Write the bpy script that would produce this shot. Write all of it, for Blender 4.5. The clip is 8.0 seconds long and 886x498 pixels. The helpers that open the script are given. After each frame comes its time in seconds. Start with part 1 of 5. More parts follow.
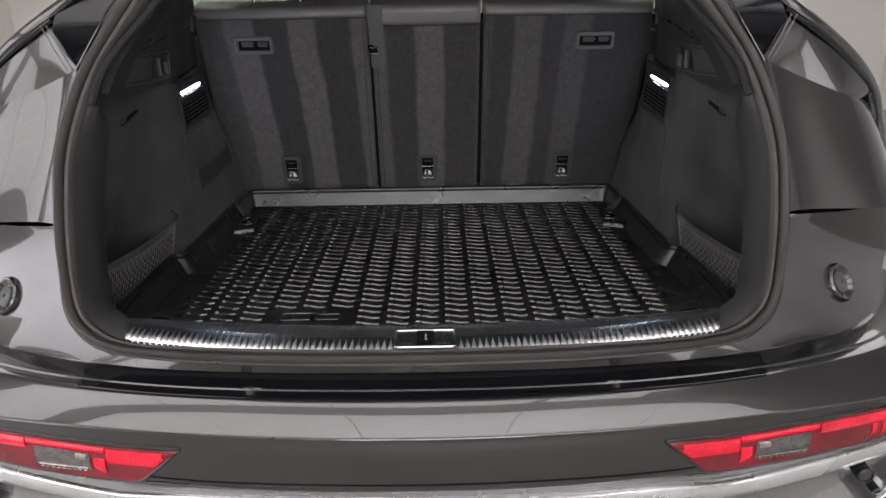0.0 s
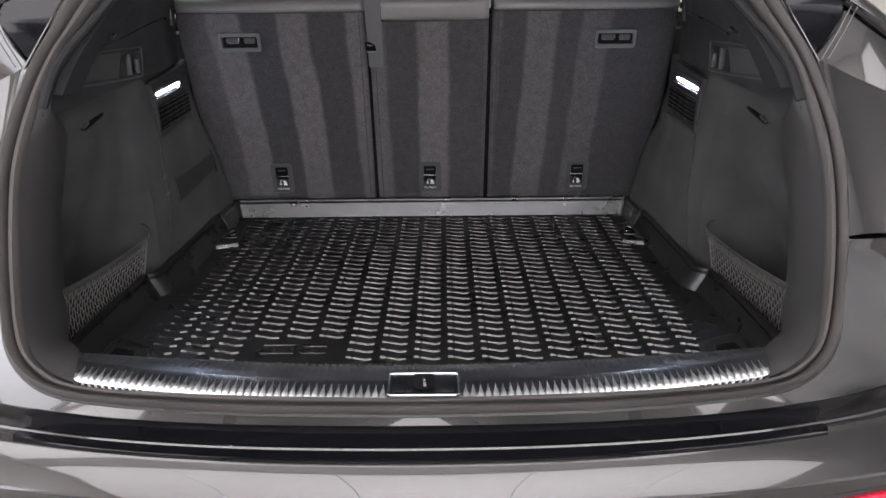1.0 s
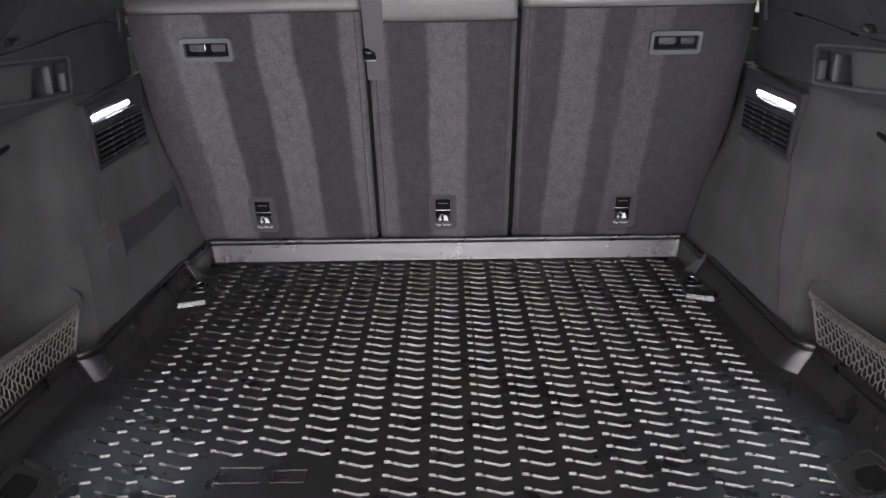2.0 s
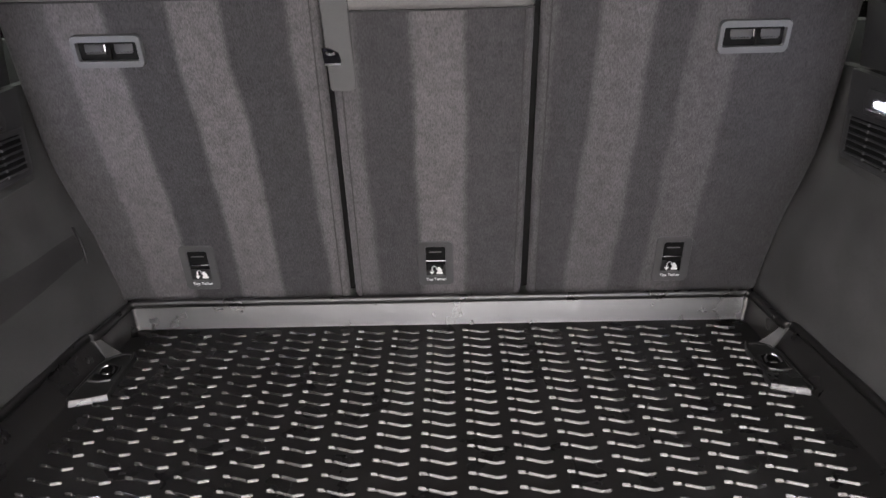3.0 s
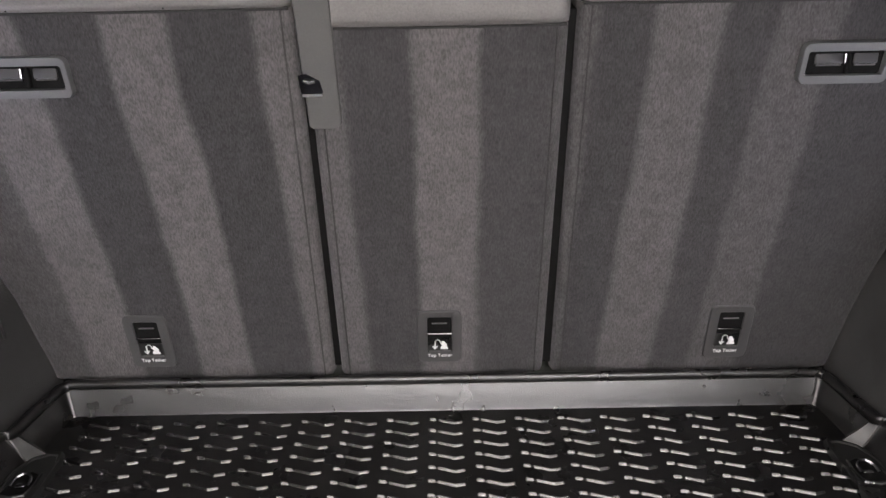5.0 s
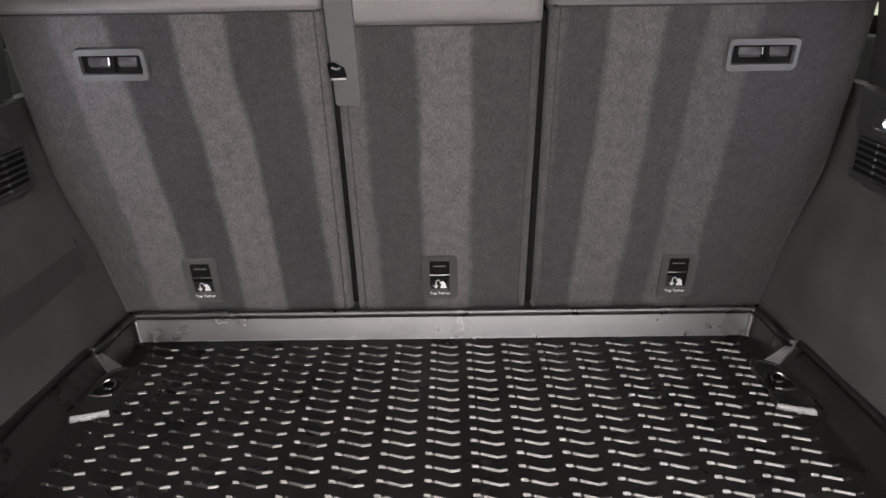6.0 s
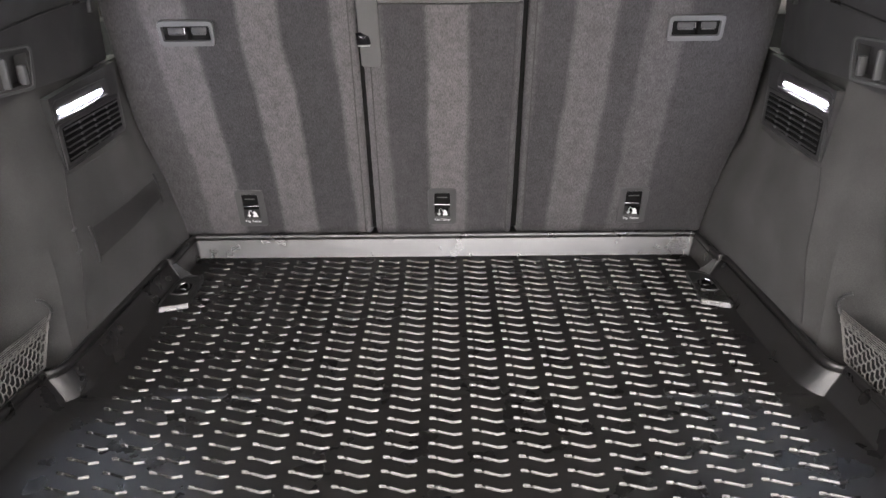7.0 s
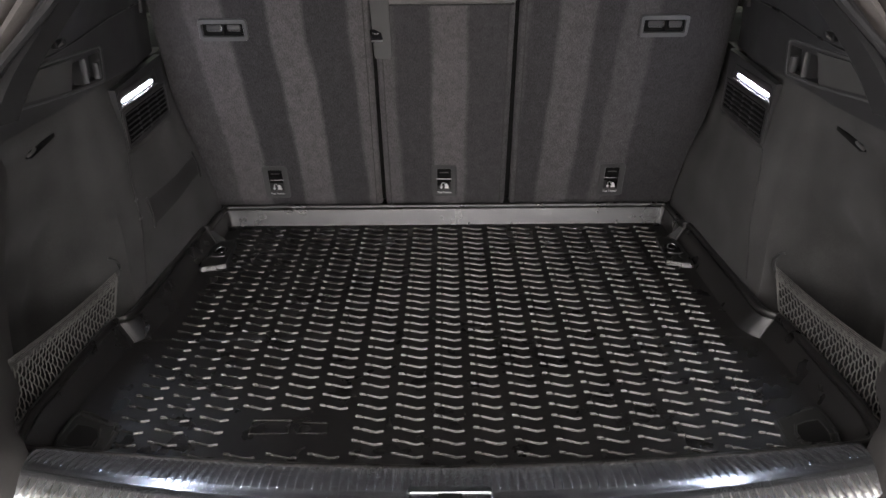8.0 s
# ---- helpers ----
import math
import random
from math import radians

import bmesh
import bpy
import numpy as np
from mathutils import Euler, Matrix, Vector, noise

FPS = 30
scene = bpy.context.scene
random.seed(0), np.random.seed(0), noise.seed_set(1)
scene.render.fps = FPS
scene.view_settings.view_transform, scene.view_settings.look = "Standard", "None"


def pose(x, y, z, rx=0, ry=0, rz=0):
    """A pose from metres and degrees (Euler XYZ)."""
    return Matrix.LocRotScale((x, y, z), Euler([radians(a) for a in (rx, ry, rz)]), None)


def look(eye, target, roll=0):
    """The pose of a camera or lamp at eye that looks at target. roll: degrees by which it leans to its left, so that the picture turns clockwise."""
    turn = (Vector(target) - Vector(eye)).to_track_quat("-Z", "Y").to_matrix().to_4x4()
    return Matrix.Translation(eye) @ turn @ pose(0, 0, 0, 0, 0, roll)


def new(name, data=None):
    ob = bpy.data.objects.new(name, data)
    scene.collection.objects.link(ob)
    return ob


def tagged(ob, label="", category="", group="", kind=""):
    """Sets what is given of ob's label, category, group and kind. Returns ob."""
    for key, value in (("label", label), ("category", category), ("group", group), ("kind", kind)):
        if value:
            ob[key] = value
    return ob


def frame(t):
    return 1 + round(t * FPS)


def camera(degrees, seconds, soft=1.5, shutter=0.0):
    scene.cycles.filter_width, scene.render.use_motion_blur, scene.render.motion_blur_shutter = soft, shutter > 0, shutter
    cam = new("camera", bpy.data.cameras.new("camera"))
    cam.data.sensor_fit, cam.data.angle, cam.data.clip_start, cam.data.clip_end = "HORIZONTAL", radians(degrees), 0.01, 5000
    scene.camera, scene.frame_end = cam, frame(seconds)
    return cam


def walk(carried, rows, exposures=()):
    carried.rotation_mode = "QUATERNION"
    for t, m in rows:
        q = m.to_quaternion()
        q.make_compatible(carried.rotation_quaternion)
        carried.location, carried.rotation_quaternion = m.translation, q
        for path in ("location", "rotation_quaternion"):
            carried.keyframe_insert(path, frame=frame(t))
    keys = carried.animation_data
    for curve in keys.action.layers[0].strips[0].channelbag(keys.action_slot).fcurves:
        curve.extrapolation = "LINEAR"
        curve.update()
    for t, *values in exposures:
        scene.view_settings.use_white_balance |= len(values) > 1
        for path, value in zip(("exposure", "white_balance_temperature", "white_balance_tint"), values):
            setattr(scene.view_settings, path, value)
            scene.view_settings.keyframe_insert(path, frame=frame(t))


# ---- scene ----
cam = camera(63.8, 8.0)
PATH = [
    (0, (0.032, -0.97, 1.302), (0.037, 0.902, 0.598), -0.9),
    (0.5, (0.034, -0.912, 1.29), (0.031, 0.961, 0.587), -0.8),
    (1, (0.035, -0.799, 1.28), (0.029, 1.075, 0.579), -0.6),
    (1.5, (0.007, -0.639, 1.277), (0.013, 1.235, 0.578), -0.5),
    (1.7, (0.007, -0.567, 1.269), (0.001, 1.310, 0.579), -0.6),
    (2.8, (0.028, -0.133, 1.220), (-0.003, 1.748, 0.541), -1.3),
    (3, (0.025, -0.07, 1.216), (-0.002, 1.813, 0.544), -1.4),
    (3.5, (0.025, 0.064, 1.201), (-0.019, 1.959, 0.562), -1.7),
    (4, (0.033, 0.162, 1.191), (-0.017, 2.063, 0.57), -1.8),
    (4.2, (0.033, 0.175, 1.189), (-0.011, 2.078, 0.578), -1.7),
    (5.3, (0.001, 0.112, 1.217), (-0.001, 2.014, 0.597), -1.0),
    (5.5, (0.001, 0.072, 1.224), (-0.007, 1.97, 0.592), -1.1),
    (6, (0.018, -0.056, 1.236), (-0.008, 1.827, 0.563), -1.0),
    (6.5, (0.034, -0.197, 1.263), (-0.001, 1.668, 0.541), -1.1),
    (7, (0.01, -0.343, 1.283), (-0.007, 1.5, 0.507), -0.7),
    (7.5, (-0.005, -0.461, 1.308), (-0.015, 1.365, 0.493), -0.5),
    (8, (0.003, -0.536, 1.353), (-0.009, 1.277, 0.509), -0.6),
]
walk(cam, [(t, look(eye, target, roll)) for t, eye, target, roll in PATH],
     [(0.0, 0.32, 6500, 11), (1.0, 0.87, 6400, 12), (1.5, 1.24, 6350, 12), (3.0, 1.58, 6700, 12), (3.5, 1.46, 6780, 12), (4.0, 1.58, 6800, 12), (5.5, 1.58, 6850, 11), (6.0, 1.6, 6850, 11), (6.5, 1.86, 6820, 11), (7.0, 2.0, 6800, 11), (7.5, 2.16, 6800, 11), (7.7, 1.85, 6800, 11), (8.0, 0.78, 6800, 11)])

# ---- light ----
world = bpy.data.worlds.new("world")
scene.world = world
world.use_nodes = True
world.node_tree.nodes["Background"].inputs[0].default_value = (0.8, 0.85, 1.0, 1)
world.node_tree.nodes["Background"].inputs[1].default_value = 0.05
CEILING_GLOW = 1.9
WINDOW_FILL = 4.8
DOOR_FILL = 2.0
LAMP_GLOW = 42.0
# the two boot lamps throw their light down over the mat towards the sill
for s in (1, -1):
    beam = bpy.data.lights.new("boot_lamp_light", "AREA")
    beam.shape, beam.size, beam.energy, beam.spread = "DISK", 0.03, 0.015, math.radians(60)
    beam.color = (0.66, 0.76, 1.0)
    new("boot_lamp_light", beam).matrix_world = look((s * 0.548, 0.77, 1.068), (s * 0.13, 0.14, 0.70))


# ---- materials ----
def surface(name, colour, rough=0.5, metal=0.0, grain=300.0, bump=0.1, vary=0.2, patch=9.0, patchy=0.15, coat=0.0, coat_ior=1.5, coat_rough=0.05, spec=0.5,
            rough_vary=0.1, sheen=0.0, glow=None, stretch=(1, 1, 1)):
    """A node material with colour, gloss and relief varied at a fine and a coarse scale."""
    m = bpy.data.materials.new(name)
    m.use_nodes = True
    n, l = m.node_tree.nodes, m.node_tree.links
    b = n["Principled BSDF"]
    geo = n.new("ShaderNodeNewGeometry")
    fine, broad = n.new("ShaderNodeTexNoise"), n.new("ShaderNodeTexNoise")
    fine.inputs["Scale"].default_value, fine.inputs["Detail"].default_value = grain, 3
    broad.inputs["Scale"].default_value, broad.inputs["Detail"].default_value = patch, 4
    thread = n.new("ShaderNodeVectorMath")
    thread.operation = "MULTIPLY"
    thread.inputs[1].default_value = stretch
    l.new(geo.outputs["Position"], thread.inputs[0])
    l.new(thread.outputs[0], fine.inputs["Vector"])
    l.new(geo.outputs["Position"], broad.inputs["Vector"])
    mixes = []
    for t, amount in ((fine, vary), (broad, patchy)):
        r = n.new("ShaderNodeMapRange")
        r.inputs["From Min"].default_value, r.inputs["From Max"].default_value = 0.3, 0.7
        r.inputs["To Min"].default_value, r.inputs["To Max"].default_value = 1 - amount, 1 + amount
        l.new(t.outputs["Fac"], r.inputs["Value"])
        mixes.append(r)
    mul = n.new("ShaderNodeMath")
    mul.operation = "MULTIPLY"
    l.new(mixes[0].outputs[0], mul.inputs[0])
    l.new(mixes[1].outputs[0], mul.inputs[1])
    tint = n.new("ShaderNodeVectorMath")
    tint.operation = "SCALE"
    tint.inputs[0].default_value = colour
    l.new(mul.outputs[0], tint.inputs["Scale"])
    l.new(tint.outputs[0], b.inputs["Base Color"])
    rr = n.new("ShaderNodeMapRange")
    rr.inputs["From Min"].default_value, rr.inputs["From Max"].default_value = 0.3, 0.7
    rr.inputs["To Min"].default_value, rr.inputs["To Max"].default_value = max(0.02, rough - rough_vary), min(1, rough + rough_vary)
    l.new(broad.outputs["Fac"], rr.inputs["Value"])
    l.new(rr.outputs[0], b.inputs["Roughness"])
    b.inputs["Metallic"].default_value = metal
    b.inputs["Specular IOR Level"].default_value = spec
    b.inputs["Coat Weight"].default_value = coat
    b.inputs["Coat Roughness"].default_value = coat_rough
    b.inputs["Coat IOR"].default_value = coat_ior
    b.inputs["Sheen Weight"].default_value = sheen
    if bump:
        bn = n.new("ShaderNodeBump")
        bn.inputs["Strength"].default_value, bn.inputs["Distance"].default_value = bump, 0.001
        l.new(fine.outputs["Fac"], bn.inputs["Height"])
        l.new(bn.outputs[0], b.inputs["Normal"])
    if glow:
        b.inputs["Emission Color"].default_value = (*glow[:3], 1)
        b.inputs["Emission Strength"].default_value = glow[3]
    return m


def carpet(name, dark, light, stops):
    """Brushed carpet: the pile lies one way or the other in upright bands between the given x, with uneven edges."""
    m = surface(name, dark, 0.95, grain=620, bump=0.9, vary=0.32, patch=60, patchy=0.13, spec=0.15, rough_vary=0.03, sheen=0.12, stretch=(1, 0.35, 0.35))
    n, l = m.node_tree.nodes, m.node_tree.links
    b = n["Principled BSDF"]
    geo, wob, sep, add = (n.new(k) for k in ("ShaderNodeNewGeometry", "ShaderNodeTexNoise", "ShaderNodeSeparateXYZ", "ShaderNodeMath"))
    wob.inputs["Scale"].default_value, wob.inputs["Detail"].default_value = 6, 6
    l.new(geo.outputs["Position"], wob.inputs["Vector"])
    l.new(geo.outputs["Position"], sep.inputs[0])
    add.operation = "MULTIPLY_ADD"
    add.inputs[1].default_value = 0.022
    l.new(wob.outputs["Fac"], add.inputs[0])
    spread, lean = n.new("ShaderNodeMath"), n.new("ShaderNodeMath")
    spread.operation, lean.operation = "MULTIPLY_ADD", "MULTIPLY"
    spread.inputs[1].default_value, spread.inputs[2].default_value = -0.18, 1.171
    l.new(sep.outputs["Z"], spread.inputs[0])
    l.new(spread.outputs[0], lean.inputs[0])
    l.new(sep.outputs["X"], lean.inputs[1])
    l.new(lean.outputs[0], add.inputs[2])
    ramp = n.new("ShaderNodeValToRGB")
    shift = n.new("ShaderNodeMapRange")
    shift.inputs["From Min"].default_value, shift.inputs["From Max"].default_value = -0.6 + 0.011, 0.6 + 0.011
    l.new(add.outputs[0], shift.inputs["Value"])
    l.new(shift.outputs[0], ramp.inputs["Fac"])
    el = ramp.color_ramp.elements
    el[0].position, el[1].position = 0.0, 1.0
    soft = 0.0035
    for x, a, c in stops:
        p = (x + 0.6) / 1.2
        e = el.new(p - soft)
        e.color = (a, a, a, 1)
        e = el.new(p + soft)
        e.color = (c, c, c, 1)
    el[0].color = (stops[0][1],) * 3 + (1,)
    el[len(el) - 1].color = (stops[-1][2],) * 3 + (1,)
    mix = n.new("ShaderNodeMix")
    mix.data_type = "RGBA"
    old = b.inputs["Base Color"].links[0].from_node
    l.new(ramp.outputs[0], mix.inputs[0])
    l.new(old.outputs[0], mix.inputs[6])
    lift = n.new("ShaderNodeVectorMath")
    lift.operation = "MULTIPLY"
    lift.inputs[1].default_value = [p / q for p, q in zip(light, dark)]
    l.new(old.outputs[0], lift.inputs[0])
    l.new(lift.outputs[0], mix.inputs[7])
    l.new(mix.outputs[2], b.inputs["Base Color"])
    return m


PILE = [(-0.491, 0.35, 1), (-0.418, 1, 0), (-0.337, 0, 1), (-0.267, 1, 0), (-0.184, 0, 0.9), (-0.100, 0.8, 0.05), (-0.027, 0.05, 1),
        (0.046, 1, 0.1), (0.128, 0.1, 0.45), (0.165, 0.45, 0), (0.220, 0, 0.72), (0.293, 0.72, 0.03), (0.345, 0.03, 0.5), (0.412, 0.5, 0.0)]
M_CARPET = carpet("seat_carpet", (0.0405, 0.0390, 0.0408), (0.095, 0.090, 0.0915), PILE)
M_FELT = surface("side_felt", (0.049, 0.0487, 0.048), 0.95, grain=800, bump=0.6, vary=0.25, patch=9, patchy=0.30, spec=0.15, sheen=0.1)
M_PLASTIC = surface("dark_plastic", (0.030, 0.030, 0.031), 0.5, grain=900, bump=0.25, vary=0.1, patchy=0.1)
M_GREYPLASTIC = surface("grey_plastic", (0.066, 0.066, 0.065), 0.55, grain=900, bump=0.2, vary=0.1, patchy=0.06)
M_BLACK = surface("black_plastic", (0.012, 0.012, 0.012), 0.35, grain=900, bump=0.1)
M_LEATHER = surface("grey_leather", (0.140, 0.134, 0.130), 0.45, grain=450, bump=0.35, vary=0.12, patchy=0.08)
# near-black for plates that stand in for shade, and for the latch hook
M_VOID = surface("matt_black", (0.007, 0.007, 0.007), 0.95, bump=0, vary=0.1, patchy=0.1, spec=0.1)
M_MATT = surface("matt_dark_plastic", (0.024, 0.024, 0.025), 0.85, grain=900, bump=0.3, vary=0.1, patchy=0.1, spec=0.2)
M_STRAP = surface("woven_strap", (0.043, 0.042, 0.042), 0.9, grain=800, bump=0.6, vary=0.25, spec=0.2)
M_THREAD = surface("dark_seam", (0.02, 0.02, 0.02), 0.8, bump=0)
M_RUBBER = surface("black_mat_rubber", (0.0062, 0.0057, 0.0053), 0.30, grain=700, bump=0.4, vary=0.2, patch=22, patchy=0.4, rough_vary=0.05, spec=0.95)
M_RIB = surface("mat_rib_rubber", (0.012, 0.0115, 0.0115), 0.14, grain=700, bump=0.4, vary=0.4, patch=12, patchy=0.3, rough_vary=0.06, spec=1.0, coat=0.3, coat_ior=1.8, coat_rough=0.10)
M_PILLAR = surface("pillar_plastic", (0.054, 0.0525, 0.0515), 0.75, grain=700, bump=0.3, vary=0.12, patchy=0.1, spec=0.3)
M_PADPLASTIC = surface("pad_plastic", (0.015, 0.0155, 0.015), 0.30, grain=900, bump=0.15, vary=0.1, patchy=0.15, spec=0.9)
M_BEZEL = surface("pale_grey_plastic", (0.080, 0.082, 0.084), 0.5, grain=900, bump=0.15, vary=0.08, patchy=0.06)
M_ANCHOR = surface("anchor_plastic", (0.047, 0.046, 0.047), 0.6, grain=900, bump=0.2, vary=0.1, patchy=0.06)
M_STEEL = surface("scuffed_steel", (0.66, 0.69, 0.73), 0.23, metal=1.0, grain=500, bump=0.03, vary=0.05, patch=60, patchy=0.06, rough_vary=0.02)
M_DARKCHROME = surface("smoked_chrome", (0.26, 0.26, 0.27), 0.22, metal=1.0, bump=0, vary=0.05, patchy=0.1, rough_vary=0.04)
M_SERRATED = surface("toothed_steel", (0.80, 0.81, 0.80), 0.38, metal=1.0, grain=500, bump=0.1, vary=0.08, patch=60, patchy=0.1, rough_vary=0.06)
M_CHROME = surface("chrome", (0.75, 0.75, 0.76), 0.1, metal=1.0, bump=0, vary=0.03, patchy=0.03, rough_vary=0.03)
M_PAINT = surface("grey_car_paint", (0.060, 0.057, 0.0565), 0.25, metal=1.0, grain=1500, bump=0.015, vary=0.12, patch=3, patchy=0.04, coat=1.0, coat_ior=1.64, coat_rough=0.015, rough_vary=0.03)
M_STRIP = surface("rubber_weatherstrip", (0.056, 0.049, 0.046), 0.6, grain=500, bump=0.2, vary=0.12, patchy=0.12)
M_GLOSS = surface("black_gloss", (0.006, 0.006, 0.008), 0.07, bump=0, vary=0.05, patchy=0.1, spec=0.4, rough_vary=0.02)
M_SILVER = surface("silver_trim", (0.78, 0.78, 0.78), 0.26, metal=0.9, grain=900, bump=0.05, vary=0.05, patchy=0.05)
M_RED = surface("red_lens", (0.66, 0.005, 0.028), 0.12, grain=420, bump=0.5, vary=0.35, patch=20, patchy=0.25, coat=0.35)
M_DARKRED = surface("dark_red_lens", (0.16, 0.003, 0.010), 0.1, grain=250, bump=0.2, vary=0.2, patch=20, patchy=0.3, coat=0.5)
M_TYRE = surface("tyre_rubber", (0.018, 0.018, 0.018), 0.8, grain=300, bump=0.4)
M_CLEAR = surface("clear_lens", (0.34, 0.30, 0.29), 0.1, metal=0.7, grain=90, bump=0.4, vary=0.3, patch=40, patchy=0.4, coat=1.0)
M_SMOKE = surface("smoked_lens", (0.11, 0.10, 0.095), 0.15, metal=0.4, grain=200, bump=0.2, vary=0.3, patch=60, patchy=0.3, coat=1.0)
M_CORD = surface("net_cord", (0.135, 0.132, 0.125), 0.7, grain=900, bump=0.4)
M_WHITE = surface("white_print", (0.75, 0.75, 0.75), 0.6, bump=0, vary=0.03, patchy=0.03)
M_LAMP = surface("lamp_lens", (0.8, 0.8, 0.85), 0.4, bump=0, glow=(0.78, 0.80, 1.0, LAMP_GLOW))
M_TUBE = surface("ceiling_lamp_glow", (0.9, 0.9, 0.9), 0.5, bump=0, glow=(1.0, 0.955, 0.955, CEILING_GLOW))
M_WINDOWFILL = surface("window_fill_glow", (0.5, 0.5, 0.5), 1.0, bump=0, glow=(0.97, 0.97, 1.03, WINDOW_FILL))
M_DOORFILL = surface("door_fill_glow", (0.5, 0.5, 0.5), 1.0, bump=0, glow=(0.97, 0.97, 1.03, DOOR_FILL))
M_WALL = surface("painted_wall", (0.70, 0.675, 0.635), 0.85, grain=80, bump=0.2, vary=0.03, patch=0.8, patchy=0.05)
M_CEIL = surface("ceiling_paint", (0.55, 0.55, 0.54), 0.9, grain=60, bump=0.1, vary=0.03, patch=0.7, patchy=0.05)
M_GREYWALL = surface("grey_wall", (0.72, 0.72, 0.73), 0.8, grain=80, bump=0.2, vary=0.05, patch=0.8, patchy=0.1)
M_LIDTRIM = surface("paled_lid_lining", (0.58, 0.58, 0.57), 0.6, grain=500, bump=0.3, vary=0.1, patchy=0.1)
M_FLOOR = surface("concrete_floor", (0.30, 0.29, 0.28), 0.45, grain=90, bump=0.15, vary=0.12, patch=1.5, patchy=0.15)
M_LINING = surface("headlining", (0.10, 0.10, 0.10), 0.95, grain=500, bump=0.5)


def glass(name, colour):
    m = bpy.data.materials.new(name)
    m.use_nodes = True
    b = m.node_tree.nodes["Principled BSDF"]
    b.inputs["Base Color"].default_value = (*colour, 1)
    b.inputs["Transmission Weight"].default_value, b.inputs["Roughness"].default_value, b.inputs["IOR"].default_value = 1.0, 0.02, 1.05
    return m


M_GLASS = glass("tinted_glass", (0.62, 0.74, 0.64))


# ---- building helpers ----
def base_of(ob):
    at = Vector()
    while ob:
        at += ob.location
        ob = ob.parent
    return at


def thing(name, at, label, category, group="", kind=""):
    ob = new(name)
    ob.location = at
    ob.empty_display_size = 0.05
    return tagged(ob, label, category, group, kind)


def part(name, bm, material, parent=None, label="", smooth=38, normals=True):
    """Links a bmesh given in world metres as one mesh object under its thing or part."""
    if normals:
        bmesh.ops.recalc_face_normals(bm, faces=bm.faces)
    if parent:
        bmesh.ops.translate(bm, verts=bm.verts, vec=-base_of(parent))
    me = bpy.data.meshes.new(name)
    bm.to_mesh(me)
    bm.free()
    me.materials.append(material)
    if smooth:
        me.polygons.foreach_set("use_smooth", [True] * len(me.polygons))
        me.set_sharp_from_angle(angle=radians(smooth))
    ob = new(name, me)
    ob.parent = parent
    if label:
        ob["label"] = label
    return ob


def grid(bm, rows, closed=False):
    """A sheet through rows of points; closed joins each row's end to its start."""
    vs = [[bm.verts.new(p) for p in r] for r in rows]
    for a, b in zip(vs, vs[1:]):
        n = len(a)
        for i in range(n if closed else n - 1):
            j = (i + 1) % n
            bm.faces.new((a[i], a[j], b[j], b[i]))
    return vs


def slab(rows, shift):
    """A closed panel: the sheet through rows, and its back moved by shift (a vector)."""
    bm = bmesh.new()
    sh = Vector(shift)
    a = grid(bm, rows)
    b = grid(bm, [[Vector(p) + sh for p in r] for r in rows])
    rim = lambda v: v[0][:-1] + [r[-1] for r in v[:-1]] + v[-1][:0:-1] + [r[0] for r in v[:0:-1]]
    ra, rb = rim(a), rim(b)
    for i in range(len(ra)):
        j = (i + 1) % len(ra)
        bm.faces.new((ra[i], ra[j], rb[j], rb[i]))
    return bm


def tube(bm, points, radius, sides=8, closed=False, flat=1.0, up=(0, 0, 1)):
    """A round or flattened cord along points."""
    pts = [Vector(p) for p in points]
    n = len(pts)
    rings = []
    for i, p in enumerate(pts):
        a = pts[(i - 1) % n] if closed or i else p
        b = pts[(i + 1) % n] if closed or i < n - 1 else p
        d = (b - a).normalized()
        s = d.cross(Vector(up))
        s = s.normalized() if s.length > 1e-4 else d.orthogonal().normalized()
        u = s.cross(d)
        rings.append([bm.verts.new(p + s * math.cos(k * 2 * math.pi / sides) * radius + u * math.sin(k * 2 * math.pi / sides) * radius * flat)
                      for k in range(sides)])
    for i in range(n if closed else n - 1):
        a, b = rings[i], rings[(i + 1) % n]
        for k in range(sides):
            bm.faces.new((a[k], a[(k + 1) % sides], b[(k + 1) % sides], b[k]))
    if not closed:
        bm.faces.new(rings[0])
        bm.faces.new(rings[-1])
    return bm


def curve(points, n):
    """n points evenly along a smooth line through the given ones (Catmull-Rom)."""
    p = [Vector(q) for q in points]
    p = [2 * p[0] - p[1]] + p + [2 * p[-1] - p[-2]]
    out = []
    for i in range(1, len(p) - 2):
        for k in range(12):
            t = k / 12
            a, b, c, d = p[i - 1:i + 3]
            out.append(0.5 * (2 * b + (c - a) * t + (2 * a - 5 * b + 4 * c - d) * t * t + (3 * b - a - 3 * c + d) * t ** 3))
    out.append(p[-2])
    lens = [0]
    for a, b in zip(out, out[1:]):
        lens.append(lens[-1] + (b - a).length)
    res = []
    for k in range(n):
        s = lens[-1] * k / (n - 1)
        i = max(j for j in range(len(lens)) if lens[j] <= s + 1e-9)
        i = min(i, len(out) - 2)
        f = (s - lens[i]) / max(1e-9, lens[i + 1] - lens[i])
        res.append(out[i].lerp(out[i + 1], f))
    return res


